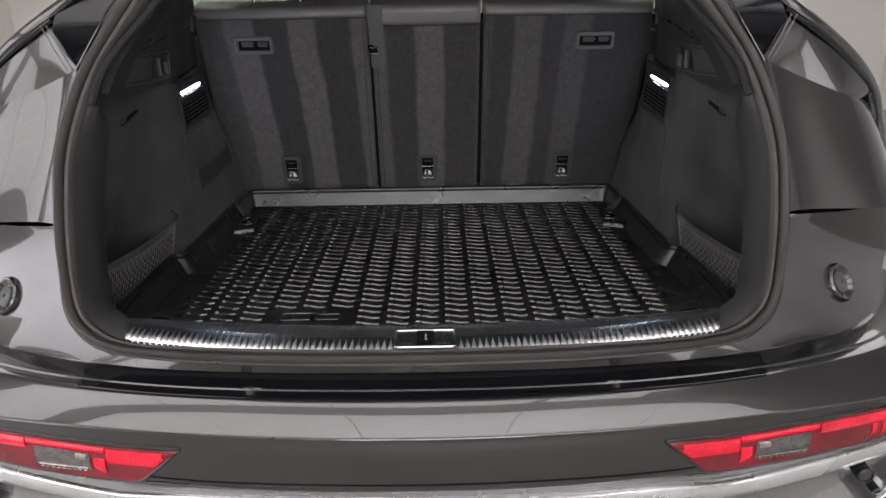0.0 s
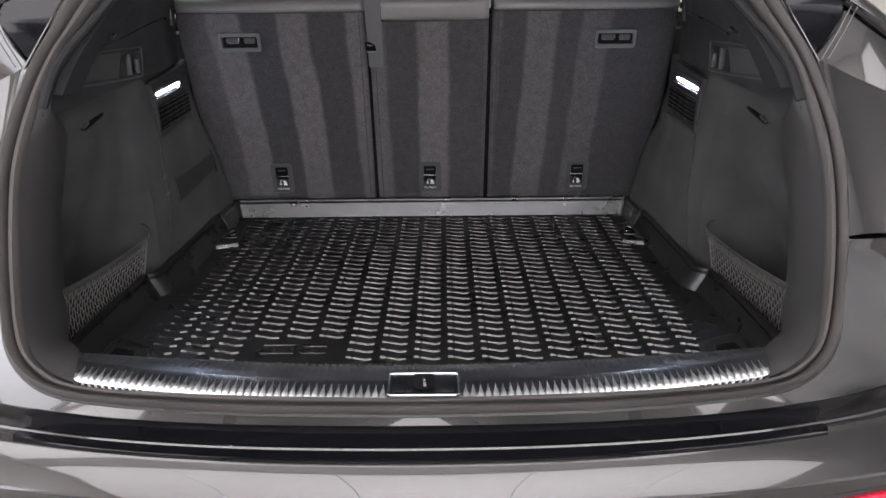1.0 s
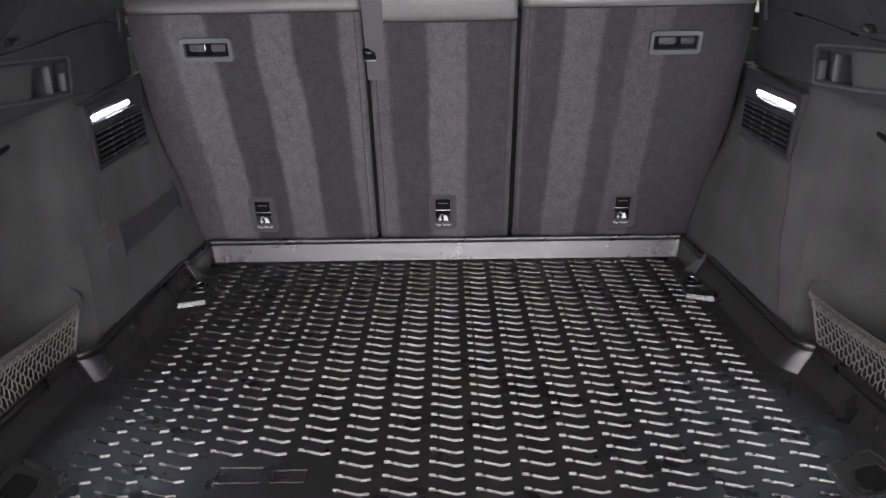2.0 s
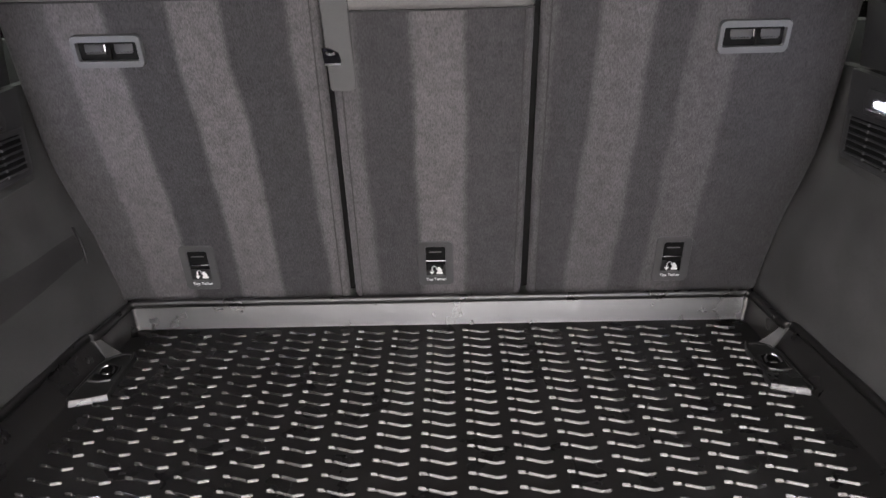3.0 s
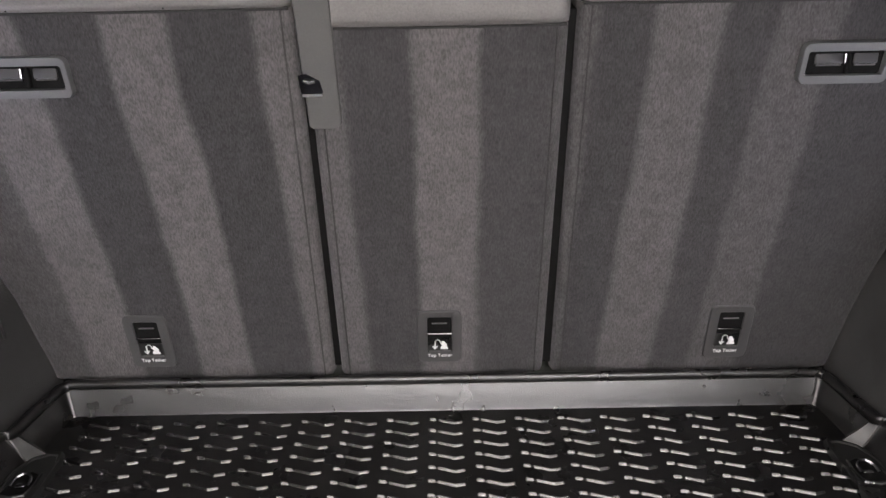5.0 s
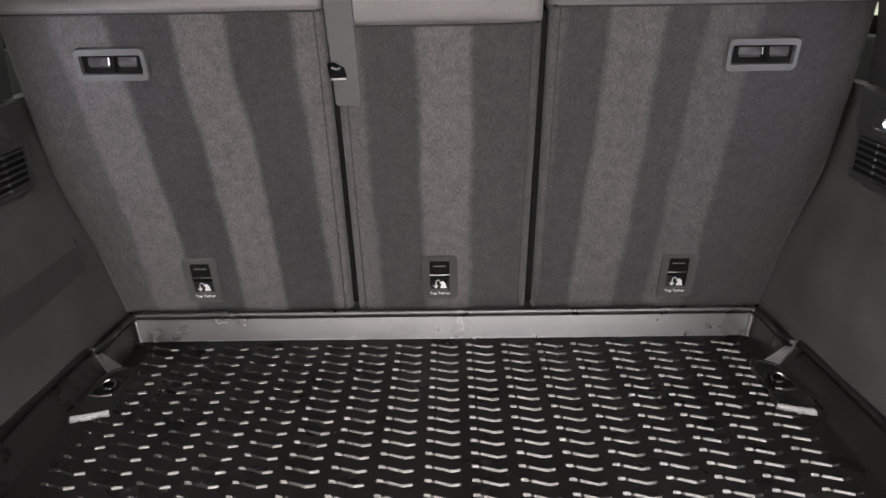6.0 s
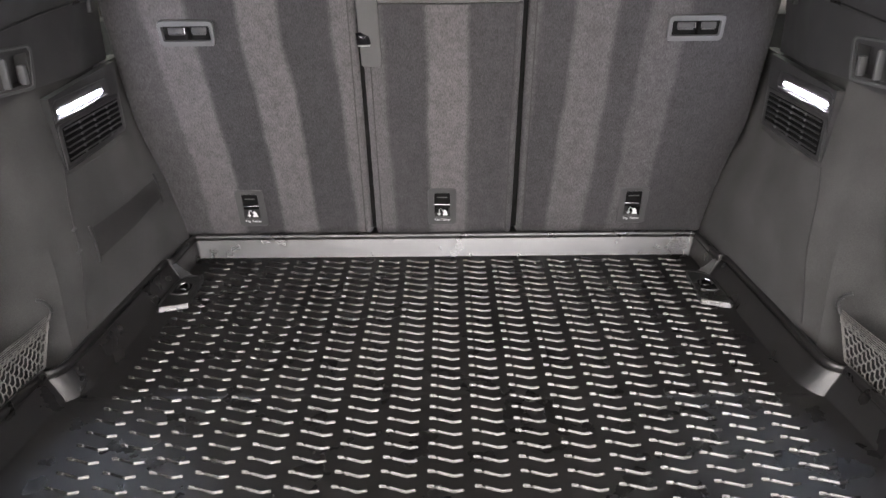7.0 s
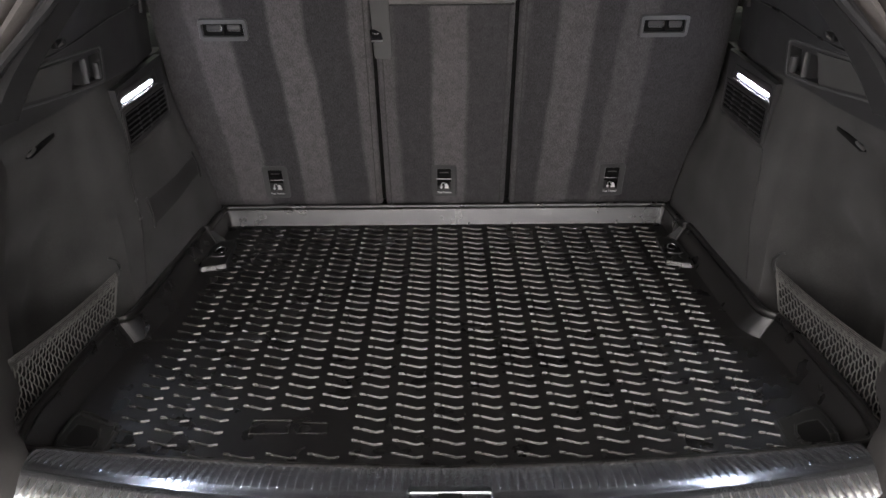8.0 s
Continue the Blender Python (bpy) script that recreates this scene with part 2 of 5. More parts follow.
def block(bm, centre, size, bevel=0.0, m=None, segments=2):
    """A box with bevelled edges, turned by the matrix m about its centre."""
    r = bmesh.ops.create_cube(bm, size=1.0)
    vs = r["verts"]
    for v in vs:
        v.co = Vector([c * s for c, s in zip(v.co, size)])
    if bevel:
        es = list({e for v in vs for e in v.link_edges})
        out = bmesh.ops.bevel(bm, geom=es, offset=bevel, segments=segments, profile=0.5, affect="EDGES")
        vs = list({v for f in out["faces"] for v in f.verts} | {v for v in vs if v.is_valid})
    for v in vs:
        v.co = (m @ v.co if m else v.co) + Vector(centre)
    return bm


def prism(bm, outline, depth, to):
    """A flat outline given in (u, v), raised by depth, mapped by to(u, v, w)."""
    n = len(outline)
    a = [bm.verts.new(to(u, v, 0)) for u, v in outline]
    b = [bm.verts.new(to(u, v, depth)) for u, v in outline]
    bm.faces.new(a)
    bm.faces.new(b)
    for i in range(n):
        j = (i + 1) % n
        bm.faces.new((a[i], a[j], b[j], b[i]))
    return bm


def rounded(w, h, r, n=5, cx=0.0, cy=0.0):
    """A rectangle with rounded corners, as an outline."""
    out = []
    for x, y, a0 in ((w / 2 - r, h / 2 - r, 0), (-w / 2 + r, h / 2 - r, 90), (-w / 2 + r, -h / 2 + r, 180), (w / 2 - r, -h / 2 + r, 270)):
        for k in range(n + 1):
            a = radians(a0 + 90 * k / n)
            out.append((cx + x + r * math.cos(a), cy + y + r * math.sin(a)))
    return out


def ring(bm, outer, inner, to, height, depth):
    """A frame between two outlines of equal count: face at height with soft edges, going back by depth."""
    n = len(outer)
    mean = lambda o: (sum(p[0] for p in o) / n, sum(p[1] for p in o) / n)
    c = mean(outer)
    pull = lambda o, k: [(c[0] + (u - c[0]) * k, c[1] + (v - c[1]) * k) for u, v in o]
    loops = [(outer, 0), (outer, height * 0.6), (pull(outer, 0.97), height), (pull(inner, 1.04), height), (inner, height * 0.6), (inner, -depth)]
    vs = [[bm.verts.new(to(u, v, w)) for u, v in o] for o, w in loops]
    for a, b in zip(vs, vs[1:]):
        for i in range(n):
            j = (i + 1) % n
            bm.faces.new((a[i], a[j], b[j], b[i]))
    return bm


def lettering(name, text, size, m, material, parent, label=""):
    c = bpy.data.curves.new(name, "FONT")
    c.body, c.size, c.align_x, c.align_y, c.extrude = text, size, "CENTER", "CENTER", 0.0003
    t = bpy.data.objects.new(name, c)
    me = bpy.data.meshes.new_from_object(t)
    bpy.data.objects.remove(t)
    me.materials.append(material)
    me.transform(Matrix.Translation(-base_of(parent)) @ m)
    ob = new(name, me)
    ob.parent = parent
    if label:
        ob["label"] = label
    return ob


# ---- the room round the car ----
X0, X1, Y0, Y1, TOP = -4.2, 4.6, -5.0, 6.5, 3.3


def wall(name, lo, hi, material, label):
    bm = bmesh.new()
    block(bm, [(a + b) / 2 for a, b in zip(lo, hi)], [b - a for a, b in zip(lo, hi)])
    tagged(part(name, bm, material, smooth=0), label, name.split("_")[0], kind="structure")


wall("floor", (X0, Y0, -0.15), (X1, Y1, 0.0), M_FLOOR, "smooth grey concrete floor under the parked car")
# doorway added out of view; its glow brightens the left flank
bm = bmesh.new()
GY0, GY1, GZ = -3.6, 0.4, 2.9
for (ya, za), (yb, zb) in (((Y0, 0.0), (GY0, TOP)), ((GY1, 0.0), (Y1, TOP)), ((GY0, GZ), (GY1, TOP))):
    block(bm, (X0 - 0.1, (ya + yb) / 2, (za + zb) / 2), (0.2, yb - ya, zb - za))
tagged(part("wall_west", bm, M_WALL, smooth=0), "plain warm off-white painted wall with an added doorway", "wall", kind="structure")
bm = bmesh.new()
block(bm, (X0 - 0.6, (GY0 + GY1) / 2, 1.4), (0.05, 6.0, 3.4))
tagged(part("backdrop", bm, M_DOORFILL, smooth=0), "glowing sheet as daylight behind the added doorway", "sky", kind="structure")
bm = bmesh.new()
block(bm, (X0 - 0.35, (GY0 + GY1) / 2, -0.09), (0.5, 6.0, 0.1))
tagged(part("ground", bm, M_FLOOR, smooth=0), "added concrete threshold outside the added doorway", "ground", kind="structure")
wall("wall_east", (X1, 3.0, 0.0), (X1 + 0.2, Y1, TOP), M_WALL, "plain warm off-white painted room wall")
# wall section out of view, its grey set by the right flank's reflections
wall("wall_southeast", (X1, Y0, 0.0), (X1 + 0.2, 3.0, TOP), M_GREYWALL, "unseen grey wall section, toned for the right flank's reflections")
wall("wall_north", (X0, Y1, 0.0), (X1, Y1 + 0.2, TOP), M_WALL, "plain warm off-white painted room wall")
# added window, out of view: its glow lights the boot and tread
WX0, WX1, WZ0, WZ1 = -1.3, 2.9, 0.9, 2.35
bm = bmesh.new()
for lo, hi in (((X0, 0.0), (WX0, TOP)), ((WX1, 0.0), (X1, TOP)), ((WX0, 0.0), (WX1, WZ0)), ((WX0, WZ1), (WX1, TOP))):
    block(bm, ((lo[0] + hi[0]) / 2, Y0 - 0.1, (lo[1] + hi[1]) / 2), (hi[0] - lo[0], 0.2, hi[1] - lo[1]))
tagged(part("wall_south", bm, M_WALL, smooth=0), "plain warm off-white painted wall with an added window", "wall", kind="structure")
window = tagged(new("added_window"), "added unseen window, glowing pale to light the boot", "window", kind="structure")
window.location = (0.8, Y0 - 0.1, WZ0)
for k in range(6):
    bm = bmesh.new()
    block(bm, (WX0 + 0.03 + (WX1 - WX0 - 0.06) * k / 5, Y0 - 0.1, (WZ0 + WZ1) / 2), (0.06, 0.08, WZ1 - WZ0 - 0.12), 0.005)
    part("mullion", bm, M_WHITE, window)
for z in (WZ0 + 0.03, WZ1 - 0.03):
    bm = bmesh.new()
    block(bm, ((WX0 + WX1) / 2, Y0 - 0.1, z), (WX1 - WX0, 0.08, 0.06), 0.005)
    part("window_frame", bm, M_WHITE, window)
bm = bmesh.new()
block(bm, ((WX0 + WX1) / 2, Y0 - 0.6, 2.0), (9.0, 0.05, 4.5))
tagged(part("backdrop", bm, M_WINDOWFILL, smooth=0), "glowing sheet as daylight behind the added window", "sky", kind="structure")
wall("ceiling", (X0, Y0, TOP), (X1, Y1, TOP + 0.15), M_CEIL, "plain pale painted ceiling")


# out of view: wide glowing panels stand in for a broadly bright ceiling
def ceiling_light(x, y, length, width=1.58):
    t = thing("ceiling_light", (x, y, TOP), "wide unseen glowing panel standing in for the bright ceiling", "lamp", "ceiling lights of the room")
    bm = bmesh.new()
    block(bm, (x, y, TOP - 0.03), (width + 0.015, length + 0.06, 0.056), 0.01)
    part("housing", bm, M_WHITE, t)
    bm = bmesh.new()
    block(bm, (x, y, TOP - 0.06), (width, length, 0.02), 0.006)
    part("diffuser", bm, M_TUBE, t, "glowing diffuser")


for lx in (-1.6, 0.0, 1.6):
    ceiling_light(lx, 2.9, 2.4)
for lx in (-3.2, 3.2):
    ceiling_light(lx, 3.5, 1.8)
for lx in (-3.2, -1.6, 0.0, 1.6, 3.2):
    ceiling_light(lx, -3.6, 2.0)
for lx in (-3.2, -1.6, 0.0):
    ceiling_light(lx, -1.2, 1.6)
ceiling_light(1.35, -1.2, 1.6, 0.9)


# ---- the car's shell ----
car = thing("car", (0, 0.6, 0.0), "glossy dark grey estate car with its boot open, parked indoors", "car")

# pairs along the rim of the boot opening: outer and inner edge of the rubber strip, from bottom middle to top middle
RIM = [((0, 0.004, 0.745), (0, 0.026, 0.758)), ((0.226, 0.013, 0.744), (0.22, 0.034, 0.759)), ((0.407, 0.032, 0.746), (0.40, 0.050, 0.759)),
       ((0.501, 0.046, 0.754), (0.477, 0.060, 0.763)), ((0.553, 0.066, 0.772), (0.514, 0.071, 0.774)), ((0.586, 0.095, 0.803), (0.547, 0.088, 0.795)),
       ((0.605, 0.135, 0.848), (0.569, 0.118, 0.83)), ((0.625, 0.181, 0.901), (0.589, 0.168, 0.886)), ((0.637, 0.226, 0.969), (0.604, 0.222, 0.96)),
       ((0.639, 0.262, 1.031), (0.604, 0.262, 1.031)), ((0.628, 0.297, 1.093), (0.588, 0.306, 1.11)), ((0.607, 0.333, 1.158), (0.562, 0.344, 1.178)),
       ((0.579, 0.362, 1.212), (0.531, 0.370, 1.225)), ((0.548, 0.393, 1.268), (0.503, 0.391, 1.264)), ((0.49, 0.44, 1.35), (0.45, 0.44, 1.345)),
       ((0.38, 0.485, 1.43), (0.35, 0.485, 1.418)), ((0, 0.52, 1.475), (0, 0.52, 1.46))]


def dense(points, k=5):
    """k smooth steps between each two points, so that lists of equal length stay paired."""
    p = [Vector(q) for q in points]
    p = [2 * p[0] - p[1]] + p + [2 * p[-1] - p[-2]]
    out = []
    for i in range(1, len(p) - 2):
        a, b, c, d = p[i - 1:i + 3]
        for j in range(k):
            t = j / k
            out.append(0.5 * (2 * b + (c - a) * t + (2 * a - 5 * b + 4 * c - d) * t * t + (3 * b - a - 3 * c + d) * t ** 3))
    return out + [p[-2]]


def mirrored(points):
    """The right half of a loop, closed by its mirror image."""
    return points + [Vector((-p[0], p[1], p[2])) for p in points[-2:0:-1]]


def side(s, p):
    return Vector((s * p[0], p[1], p[2]))


rim_out = mirrored(dense([a for a, b in RIM]))
rim_in = mirrored(dense([b for a, b in RIM]))
bm = bmesh.new()
shape = [(0.0, 0.012), (0.0, -0.004), (0.06, -0.011), (0.2, -0.016), (0.36, -0.013), (0.46, -0.006), (0.5, 0.002), (0.54, -0.004), (0.64, -0.009), (0.8, -0.009),
         (0.93, -0.004), (1.0, 0.004), (1.0, 0.015)]
count = len(rim_out)
lift = []
for i in range(count):
    along = rim_out[(i + 1) % count] - rim_out[i - 1]
    n = along.cross(rim_in[i] - rim_out[i]).normalized()
    lift.append(n if n.y > 0 else -n)
grid(bm, [[a.lerp(b, f) + n * w for a, b, n in zip(rim_out, rim_in, lift)] for f, w in shape], closed=True)
part("weatherstrip", bm, M_STRIP, car, "brown-grey rubber door seal round the boot opening")
bm = bmesh.new()
tube(bm, [p + (p - q).normalized() * 0.002 + Vector((0, 0.002, 0)) for p, q in zip(rim_out, rim_in)], 0.0034, 6, closed=True)
part("seal_joint", bm, M_BLACK, car)
top_in = [p for p in rim_in if p.z > 1.12]
bm = bmesh.new()
grid(bm, [[p + Vector((0, 0.004, 0)) for p in top_in], [Vector((p.x * 0.962, p.y + 0.014, p.z - (0.004 if p.z > 1.0 else 0))) for p in top_in], [Vector((p.x * 0.95, p.y + 0.06, p.z - 0.006)) for p in top_in]])
part("opening_flange", bm, M_MATT, car)


def bow(x, a, b, c=0.0):
    """How far the tail curves forward at x."""
    return a + b * x * x + c * x ** 4 + 2.2 * max(0.0, abs(x) - 0.72) ** 2


# bumper: rows from the loading edge down to the lower face
XS = [(-0.94 + 1.88 * i / 94) for i in range(95)]
bm = bmesh.new()
rows = [[(x, bow(x, 0.012, 0.1, 0.25), 0.728) for x in XS]]
for f, dz in ((0.0, 0.735), (0.12, 0.7365), (0.58, 0.7335), (0.61, 0.7352), (0.65, 0.7352), (0.68, 0.7325), (0.93, 0.732), (1.0, 0.7305)):
    rows.append([(x, bow(x, -0.006, 0.1, 0.25) * (1 - f) + bow(x, -0.079, 0.15, 0.15) * f, dz) for x in XS])
for f, z in ((0.06, 0.7284), (0.2, 0.7236), (0.4, 0.7158), (0.6, 0.7072), (0.8, 0.6980), (0.93, 0.6920), (0.985, 0.6893), (1.0, 0.6880)):
    rows.append([(x, bow(x, -0.079, 0.15, 0.15) * (1 - f) + bow(x, -0.1125, 0.172) * f, z) for x in XS])
for a, z in ((-0.1115, 0.6850), (-0.1115, 0.6800), (-0.1125, 0.674), (-0.113, 0.665), (-0.112, 0.64), (-0.109, 0.61), (-0.105, 0.585), (-0.092, 0.545), (-0.06, 0.50), (0.0, 0.42), (0.1, 0.30)):
    rows.append([(x, bow(x, a, 0.17), z) for x in XS])
grid(bm, rows)
part("bumper", bm, M_PAINT, car, "glossy grey painted rear bumper")

# glossy black protective film in two strips along the loading edge
edge_y = lambda x, f: bow(x, -0.006, 0.1, 0.25) * (1 - f) + bow(x, -0.079, 0.15, 0.15) * f
edge_z = lambda f: float(np.interp(f, [0.0, 0.12, 0.58, 0.61, 0.65, 0.68, 0.93, 1.0], [0.735, 0.7365, 0.7335, 0.7352, 0.7352, 0.7325, 0.732, 0.7305]))
for fa, fb, tip in ((0.0, 0.585, 0.012), (0.685, 0.985, 0.004)):
    rows = []
    for k in range(7):
        f = fa + (fb - fa) * k / 6
        half = 0.527 + tip * math.cos(math.pi * (k / 6 - 0.35))
        rows.append([(half * i / 30, edge_y(half * i / 30, f), edge_z(f) + 0.0012) for i in range(-30, 31)])
    part("protective_film", slab(rows, (0, 0, -0.0010)), M_GLOSS, car, "glossy black protective film on the loading edge")

# lower body round the opening, between the rubber strip and the bumper
for s in (1, -1):
    inner = dense([a for a, b in RIM[:8]] + [(0.632, 0.197, 0.917)], 4)
    edge = [(x, bow(x, -0.006, 0.1, 0.25), 0.7355) for x in (0.0, 0.23, 0.42, 0.55, 0.64, 0.72, 0.80)] + [(0.868, 0.275, 0.80), (0.874, 0.272, 0.917)]
    outer = dense(edge, 4)
    mid = dense([(0, 0, 0)] * 4 + [(0.0, 0.004, -0.002), (0.0, 0.005, -0.002), (0, 0.004, 0), (-0.001, -0.010, 0.002), (0.0, -0.020, 0)], 4)
    rows = [[side(s, a + Vector((-0.008 * min(1, a.x / 0.5), 0.012, -0.004))) for a in inner]]
    for k in range(13):
        f = k / 12
        rows.append([side(s, a.lerp(b, f) + 4 * f * (1 - f) * m) for a, b, m in zip(inner, outer, mid)])
    rows.append([side(s, b + Vector((0.01, 0.18, 0))) if b.x > 0.75 else side(s, b + Vector((0, 0.0, -0.02))) for b in outer])
    bm = bmesh.new()
    grid(bm, rows)
    part("lower_quarter_panel", bm, M_PAINT, car)
    bi, bj = min(((i, j) for i in range(2, 13) for j in range(1, len(rows[1]) - 1)), key=lambda q: (abs(rows[q[0]][q[1]].x) - 0.734) ** 2 + (rows[q[0]][q[1]].z - 0.793) ** 2)
    seat = rows[bi][bj]
    seat_normal = (rows[bi + 1][bj] - rows[bi - 1][bj]).cross(rows[bi][bj + 1] - rows[bi][bj - 1]).normalized()
    seat_normal = seat_normal if seat_normal.y < 0 else -seat_normal
    # upper quarter panel
    table = [[(0.634, 0.200, 0.924), (0.70, 0.205, 0.924), (0.77, 0.212, 0.924), (0.83, 0.231, 0.924), (0.872, 0.28, 0.924), (0.905, 0.45, 0.924)],
             [(0.638, 0.226, 0.97), (0.668, 0.231, 0.97), (0.755, 0.241, 0.97), (0.82, 0.254, 0.97), (0.862, 0.305, 0.97), (0.895, 0.46, 0.97)],
             [(0.639, 0.257, 1.02), (0.668, 0.263, 1.02), (0.745, 0.274, 1.02), (0.805, 0.284, 1.02), (0.848, 0.328, 1.02), (0.88, 0.47, 1.02)],
             [(0.620, 0.315, 1.125), (0.65, 0.320, 1.115), (0.72, 0.320, 1.092), (0.78, 0.322, 1.072), (0.827, 0.355, 1.07), (0.862, 0.482, 1.07)],
             [(0.610, 0.337, 1.164), (0.667, 0.337, 1.1425), (0.722, 0.337, 1.1165), (0.782, 0.338, 1.0915), (0.832, 0.362, 1.094), (0.86, 0.485, 1.094)]]
    basis = lambda u, v: [u ** i * v ** j for i in range(4) for j in range(3)]
    know = np.array([basis(i / 5, j / 5) for j in (0, 1, 2, 4, 5) for i in range(6)])
    fit = np.linalg.lstsq(know, np.array([p for r in table for p in r]), rcond=None)[0]
    cols = [[side(s, np.array(basis(i / 24, j / 24)) @ fit) for i in range(25)] for j in range(25)]
    part("upper_quarter_panel", slab([list(r) for r in cols], (0, 0.012, 0)), M_PAINT, car)
    # panel above it, up to the roof rail
    high = dense([side(s, p) for p in ((0.660, 0.365, 1.238), (0.712, 0.372, 1.222), (0.76, 0.373, 1.192), (0.81, 0.375, 1.147), (0.85, 0.380, 1.098), (0.872, 0.46, 1.085))], 5)
    low = [side(s, np.array(basis(i / 25, 1.0)) @ fit) for i in range(26)]
    rows = [[a.lerp(b, f) + Vector((0, -0.005 * math.sin(math.pi * f), 0)) for a, b in zip(low, high)] for f in (0, 0.1, 0.3, 0.5, 0.7, 0.9, 1)]
    part("corner_panel", slab(rows, (0, 0.012, 0)), M_PAINT, car)
    # roof rail and its dark joint
    bm = bmesh.new()
    tube(bm, curve([side(s, p) for p in ((0.50, 0.53, 1.42), (0.58, 0.45, 1.325), (0.68, 0.378, 1.243), (0.755, 0.376, 1.19), (0.806, 0.376, 1.145), (0.844, 0.378, 1.095),
                                         (0.864, 0.375, 1.03), (0.888, 0.36, 0.93))], 40), 0.016, 10, flat=0.9)
    part("roof_rail", bm, M_PAINT, car)
    bm = bmesh.new()
    tube(bm, curve([side(s, p) for p in ((0.655, 0.362, 1.247), (0.70, 0.362, 1.219), (0.748, 0.362, 1.186), (0.796, 0.362, 1.143), (0.838, 0.366, 1.10), (0.862, 0.36, 1.03), (0.884, 0.33, 0.93))], 30),
         0.004, 6)
    part("rail_joint", bm, M_BLACK, car)
    # dark quarter glass with bright trims
    a = dense([side(s, p) for p in ((0.600, 0.348, 1.164), (0.570, 0.374, 1.215), (0.537, 0.404, 1.272), (0.478, 0.455, 1.355))], 4)
    b = dense([side(s, p) for p in ((0.622, 0.345, 1.176), (0.655, 0.366, 1.243), (0.612, 0.42, 1.30), (0.52, 0.50, 1.40))], 4)
    part("quarter_glass", slab([[p.lerp(q, f) for p, q in zip(a, b)] for f in (0, 0.5, 1)], (0, 0.006, 0)), M_GLOSS, car, "black glossy quarter window")
    for o, r in ((0.0, 0.0014), (0.010, 0.0011)):
        bm = bmesh.new()
        tube(bm, [side(s, (0.618 + o, 0.332, 1.164)), side(s, (0.640 + o, 0.341, 1.202)), side(s, (0.661 + o, 0.354, 1.240))], r, 6)
        part("chrome_strip", bm, M_PAINT, car)
    bm = bmesh.new()
    tube(bm, curve([side(s, (p[0] + 0.007, p[1] - 0.004, p[2] + 0.003)) for p in [a for a, b in RIM[11:15]]], 14), 0.0018, 6)
    part("chrome_strip", bm, M_PAINT, car)
    # side of the body and the cabin beside the boot
    rows = [[side(s, (x, y, z)) for y in (0.46, 1.2, 2.0, 3.2)] for z, x in ((0.3, 0.90), (0.92, 0.905), (1.09, 0.86), (1.19, 0.80))]
    part("body_side", slab(rows, (-s * 0.04, 0, 0)), M_PAINT, car)
    rows = [[side(s, (x, y, z)) for y in (0.60, 1.2, 2.0, 2.9)] for z, x in ((1.19, 0.79), (1.32, 0.72), (1.46, 0.62))]
    g = part("side_window", slab(rows, (-s * 0.004, 0, 0)), M_GLASS, car, "green-tinted side window")
    g.visible_shadow = False
    bm = bmesh.new()
    tube(bm, [side(s, (0.70, 0.56, 1.18)), side(s, (0.63, 0.59, 1.31)), side(s, (0.54, 0.61, 1.46))], 0.035, 8)
    part("rear_pillar", bm, M_LINING, car)
    # round rubber buffer on the lower body
    n = seat_normal
    c = Vector(seat) + n * 0.001
    t1 = n.cross(Vector((0, 0, 1))).normalized()
    t2 = n.cross(t1)
    disc = lambda r, w, k=28: [c + t1 * r * math.cos(2 * math.pi * i / k) + t2 * 1.1 * r * math.sin(2 * math.pi * i / k) + n * w for i in range(k)]
    bm = bmesh.new()
    vs = grid(bm, [disc(0.0330, -0.03), disc(0.0330, -0.002), disc(0.0310, 0.005), disc(0.0285, 0.0075), disc(0.0265, 0.0070), disc(0.0178, 0.0008)], closed=True)
    bm.faces.new(vs[-1])
    buf = part("boot_buffer", bm, M_PAINT, car, "round grey painted stop with a dished bright rim", smooth=12)
    bm = bmesh.new()
    vs = grid(bm, [disc(0.0165, 0.0006), disc(0.0165, 0.0040), disc(0.0150, 0.0050), disc(0.003, 0.0050), disc(0.0026, 0.003)], closed=True)
    bm.faces.new(vs[-1])
    part("buffer_cap", bm, M_GREYPLASTIC, buf)

